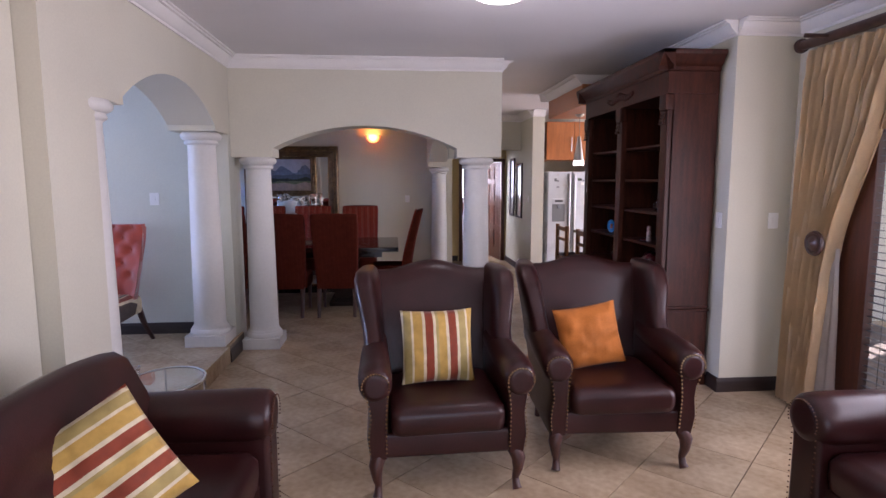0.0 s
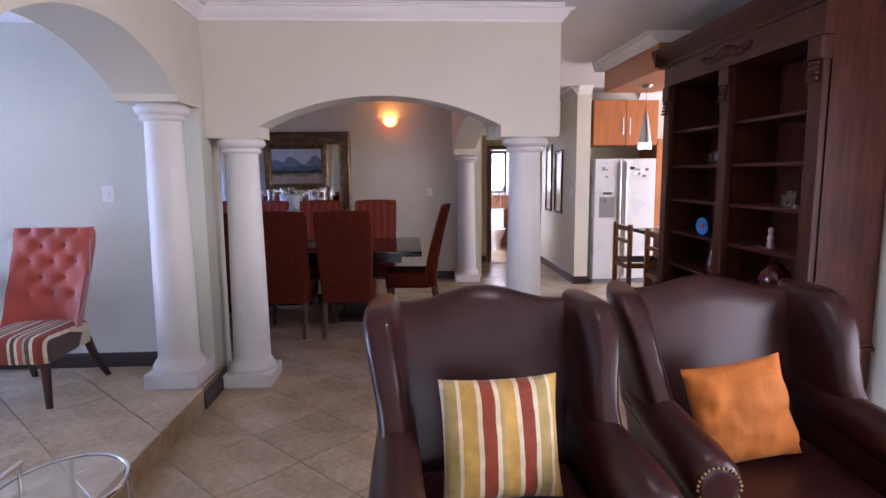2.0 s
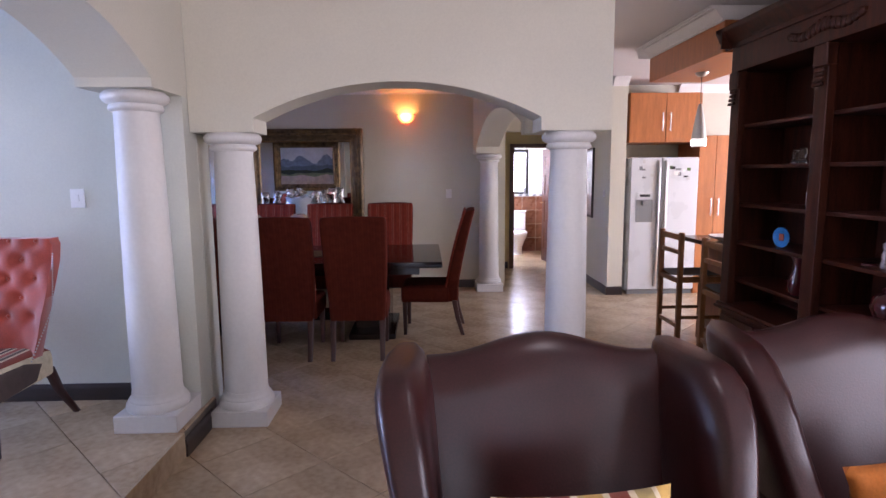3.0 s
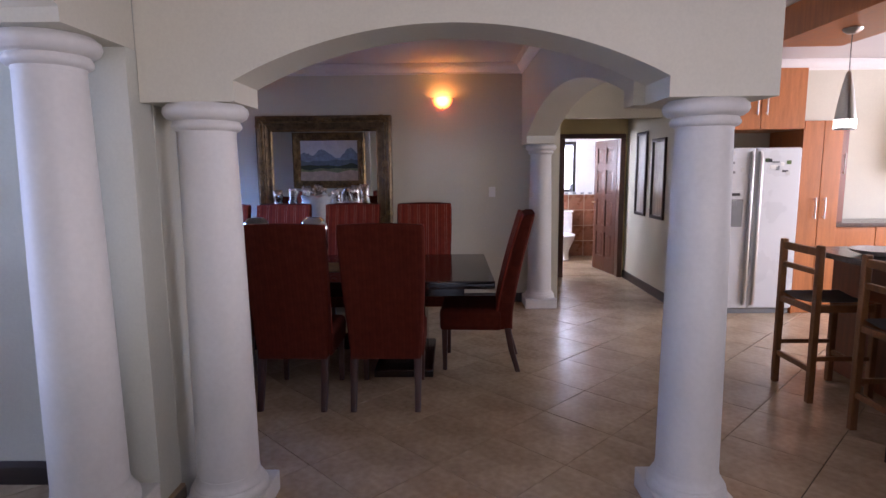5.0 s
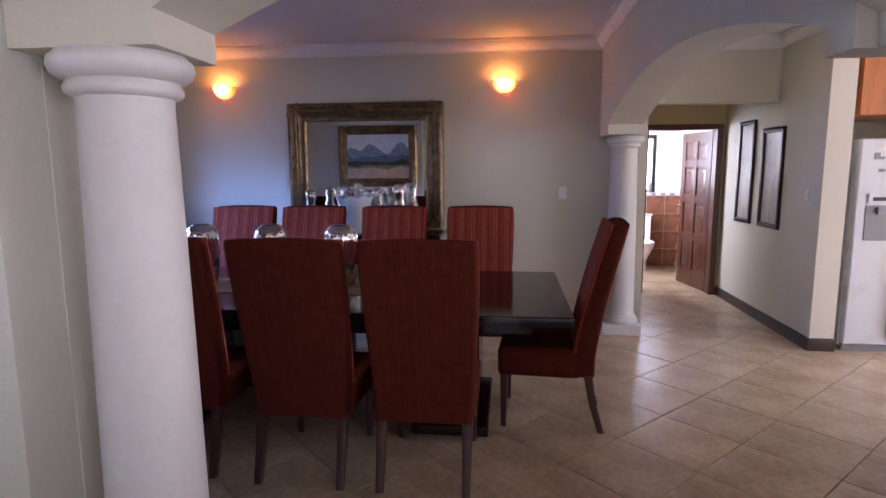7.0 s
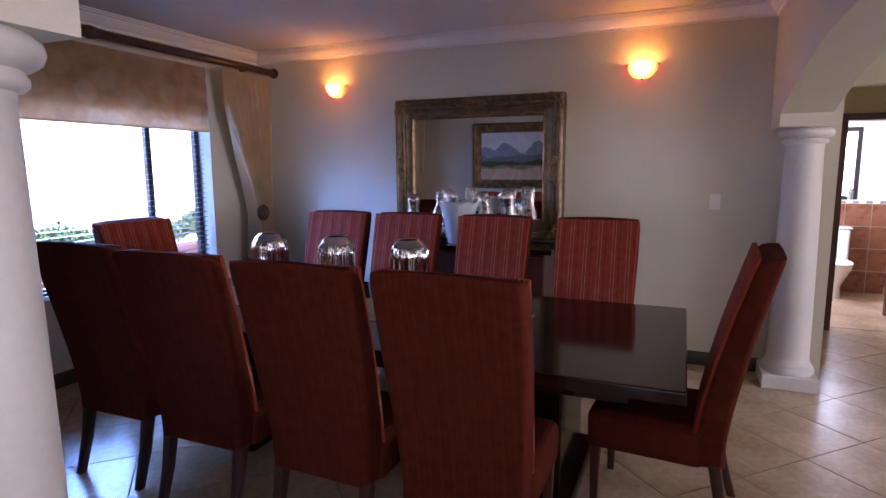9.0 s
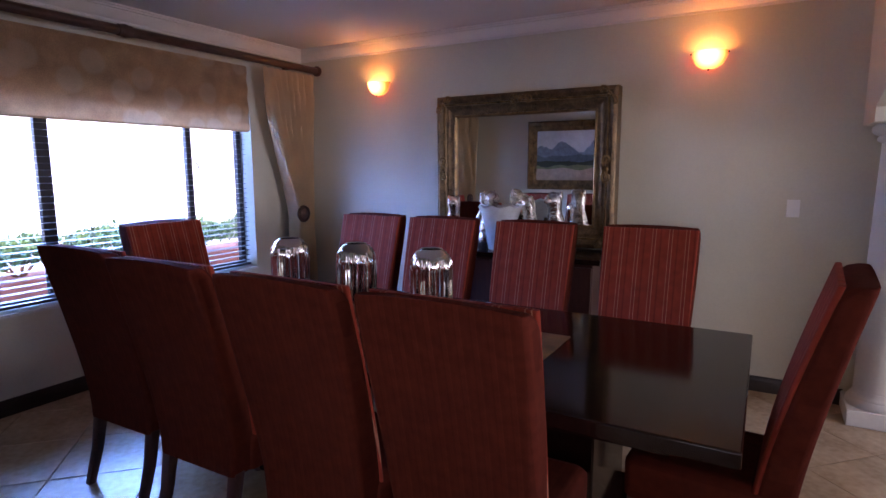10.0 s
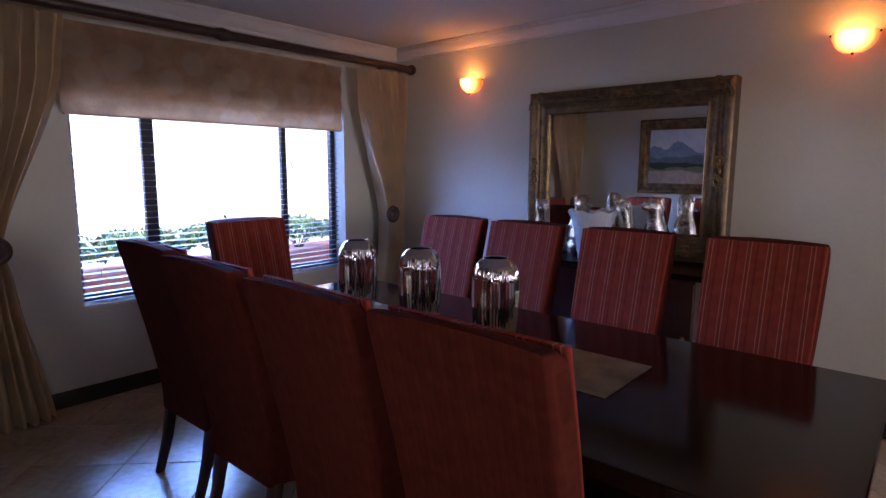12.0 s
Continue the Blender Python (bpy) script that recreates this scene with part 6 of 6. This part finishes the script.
part("emblem", boxes((-0.018, 0.018, -0.006, -0.001, 0.042, 0.086), bevel=0.004), M_REDPOT, t, "small brown picture in the middle")
ornament("figurine", [(0.022, 0), (0.024, 0.01), (0.018, 0.04), (0.021, 0.065), (0.012, 0.085), (0.018, 0.10), (0.016, 0.12), (0.002, 0.13)], (2.13, 4.60, 1.063), M_FIGURINE, "small pale and red porcelain figurine on a shelf", "figurine")
ornament("red_dish", [(0.036, 0), (0.036, 0.006), (0.03, 0.012), (0.002, 0.0125)], (2.13, 4.70, 1.063), M_REDGLASS, "small red dish beside a figurine on a shelf", "dish")
for place, k in (((2.13, 4.44, 1.323), 0.75), ((2.13, 4.51, 1.323), 0.5), ((2.13, 5.34, 1.583), 0.6), ((2.13, 5.27, 1.583), 0.7)):
    ornament("glass_ornament", [(0.03 * k, 0), (0.034 * k, 0.02 * k), (0.02 * k, 0.05 * k), (0.036 * k, 0.09 * k), (0.026 * k, 0.13 * k), (0.002, 0.14 * k)], place, M_GLASS, "small cut glass ornament on a bookcase shelf", "ornament")
ornament("pewter_cup", [(0.03, 0), (0.03, 0.01), (0.012, 0.02), (0.012, 0.05), (0.03, 0.07), (0.034, 0.11), (0.03, 0.11), (0.01, 0.07)], (2.13, 4.28, 1.853), M_SILVER, "small silver cup on the top shelf", "cup")
ornament("red_vase", [(0.035, 0), (0.05, 0.03), (0.045, 0.09), (0.025, 0.15), (0.03, 0.21), (0.042, 0.24), (0.038, 0.24), (0.02, 0.17)], (2.10, 5.20, 0.803), M_REDGLASS, "tall red glass vase on a lower shelf", "vase")
ornament("ginger_jar", [(0.05, 0), (0.08, 0.03), (0.095, 0.08), (0.08, 0.13), (0.045, 0.155), (0.05, 0.165), (0.03, 0.18), (0.002, 0.185)], (2.12, 4.52, 0.803), M_REDGLASS, "dark glazed round jar on a lower shelf", "jar")
ornament("photo_block", [(0.035, 0), (0.035, 0.09), (0.002, 0.091)], (2.22, 5.30, 1.323), M_GREY, "small grey box on a bookcase shelf", "box", 4)


# ---- outside the windows ----
setting("ground", boxes((-400, 400, -400, 400, -0.5, -0.205)), M_PAVING, "pale paved ground round the house", "ground")
# made-up tall white wall, so the dining window looks out on glare
wall("white_backdrop_wall", [(-9.2, -9.0, 2.0, 16.0, -0.2, 3.0)], "tall white plastered wall added as a bright backdrop to the dining window", M_RENDER)
wall("rear_wall", [(-4.0, 6.0, 17.0, 17.2, -0.2, 2.2)], "sunlit plastered boundary wall", M_RENDER)
# unseen slab on posts, added to keep sun patches off the sitting room floor
t = thing("patio_roof", pose(0, 0, 0), "plain roof slab added out of view to keep sun off the patio door", "roof")
part("slab", boxes((3.31, 6.5, -3.0, 5.8, 2.7, 2.82), bevel=0.01), M_COLUMN, t)
for y in (-2.8, 5.6):
    part("post", boxes((6.3, 6.45, y - 0.075, y + 0.075, -0.2, 2.7), bevel=0.01), M_COLUMN, t)


def hedge(name, x, y, z, w, d, h, seed, n=1500):
    """A clipped shrub: many small leaves round a few twigs, with an uneven outline."""
    t = thing(name, pose(x, y, z), "green leafy shrub outside the dining window", "shrub", "shrubs outside the dining window")
    rnd = random.Random(seed)
    bm = bmesh.new()
    for _ in range(n):
        a, b, r = rnd.uniform(0, 2 * math.pi), rnd.uniform(-0.3, 1.0), rnd.uniform(0.55, 1.0)
        c = math.sqrt(max(0, 1 - b * b))
        lump = 1 + 0.28 * noise.noise((math.cos(a) * 1.7 + seed, math.sin(a) * 1.7, b * 2))
        p = Vector((math.cos(a) * c * w * r * lump, math.sin(a) * c * d * r * lump, h * 0.5 + b * h * 0.5 * r * lump))
        s = rnd.uniform(0.025, 0.05)
        q = Euler((rnd.uniform(0, 6.3), rnd.uniform(0, 6.3), rnd.uniform(0, 6.3))).to_matrix()
        vs = [bm.verts.new(p + q @ Vector(v)) for v in ((-s, 0, 0), (0, -s * 0.45, s * 0.1), (s, 0, 0), (0, s * 0.45, s * 0.1))]
        bm.faces.new(vs)
    leaves = part("leaves", bm, M_LEAF, t)
    leaves["kind"] = "stuff"
    bm = bmesh.new()
    for k in range(7):
        a = k * 0.9
        tube(bm, [(0, 0, 0), (0.3 * w * math.cos(a), 0.3 * d * math.sin(a), h * 0.4), (0.6 * w * math.cos(a), 0.6 * d * math.sin(a), h * 0.75)], 0.015, 6, taper=[1, 0.7, 0.4])
    part("twigs", bm, M_STOOL, t)


for k, (y, h) in enumerate(((5.9, 0.50), (7.0, 0.42), (7.9, 0.44), (8.8, 0.48), (9.9, 0.46), (11.0, 0.52), (12.1, 0.5))):
    hedge("shrub", -6.3, y, 0.46, 0.36, 0.56, h, 20 + k)
t = thing("planter", pose(-6.3, 9.0, -0.2), "long low terracotta planter outside the dining window", "planter")
part("trough", boxes((-0.35, 0.35, -3.7, 3.7, 0.0, 0.70), bevel=0.02), M_REDPOT, t)

# ---- floor tiles ----
PITCH, U0, V0 = 0.47, 5.30, 4.38


def clipped_tile(cx, cy, z, bounds, gap=0.0022):
    """A diagonal tile cut to the room's bounds, as a list of corners, or None."""
    h = PITCH / math.sqrt(2) - gap * 1.4
    poly = [(cx + h, cy), (cx, cy + h), (cx - h, cy), (cx, cy - h)]
    x0, x1, y0, y1 = bounds
    for k, lim, sign in ((0, x0, 1), (0, x1, -1), (1, y0, 1), (1, y1, -1)):
        out = []
        for a, b in zip(poly, poly[1:] + poly[:1]):
            ia, ib = (a[k] - lim) * sign >= 0, (b[k] - lim) * sign >= 0
            if ia:
                out.append(a)
            if ia != ib:
                t = (lim - a[k]) / (b[k] - a[k])
                out.append((a[0] + (b[0] - a[0]) * t, a[1] + (b[1] - a[1]) * t))
        poly = out
        if len(poly) < 3:
            return None
    return poly


def tile_mesh(poly, z, cx, cy, edge=0.004):
    bm = bmesh.new()
    pts = [Vector((x - cx, y - cy, 0)) for x, y in poly]
    mid = sum(pts, Vector()) / len(pts)
    inner = [mid + (p - mid) * (1 - edge / max(0.03, (p - mid).length)) for p in pts]
    loft(bm, [[p + Vector((0, 0, -0.012)) for p in pts], [p + Vector((0, 0, -0.0022)) for p in pts], inner])
    return bm


def lay_tiles(parent, bounds, z, near, skip=None):
    """Whole tiles share one mesh; those outside the stretch 'near' are joined."""
    whole = None
    rest = bmesh.new()
    x0, x1, y0, y1 = bounds
    r = math.sqrt(2)
    for i in range(-40, 60):
        for j in range(-60, 60):
            u, v = U0 + (i + 0.5) * PITCH, V0 + (j + 0.5) * PITCH
            cx, cy = (u - v) / r, (u + v) / r
            if not (x0 - 0.4 < cx < x1 + 0.4 and y0 - 0.4 < cy < y1 + 0.4):
                continue
            poly = clipped_tile(cx, cy, z, bounds)
            if not poly or (skip and skip(cx, cy)):
                continue
            tilt = random.uniform(-0.0006, 0.0006)
            if near[0] < cx < near[1] and near[2] < cy < near[3]:
                full = len(poly) == 4 and abs(poly[0][0] - cx) > 0.3
                if full and whole is None:
                    whole = finish(tile_mesh(poly, z, cx, cy), "tile", M_TILE, 30)
                me = whole if full else finish(tile_mesh(poly, z, cx, cy), "tile", M_TILE, 30)
                ob = new("tile", me)
                ob.location = (cx, cy, z + tilt)
                ob.parent = parent
            else:
                other = tile_mesh(poly, z, 0, 0)
                bmesh.ops.translate(other, verts=other.verts, vec=(0, 0, z))
                tmp = bpy.data.meshes.new("tmp")
                other.to_mesh(tmp)
                other.free()
                rest.from_mesh(tmp)
                bpy.data.meshes.remove(tmp)
    if rest.verts:
        ob = part("far_tiles", rest, M_TILE, parent, angle=30)
        ob["kind"] = "stuff"
    else:
        rest.free()


lay_tiles(FLOOR, (WX, 6.05, -2.6, 11.16), 0.0, (-3.4, 2.35, 2.2, 9.6), lambda x, y: (x < -1.8 and y < 5.4) or (x > 3.3 and y < 5.6))
lay_tiles(LOUNGE_FLOOR, (-6.6, -1.466, 1.0, 5.44), RISE, (-3.6, -1.4, 3.2, 5.5))
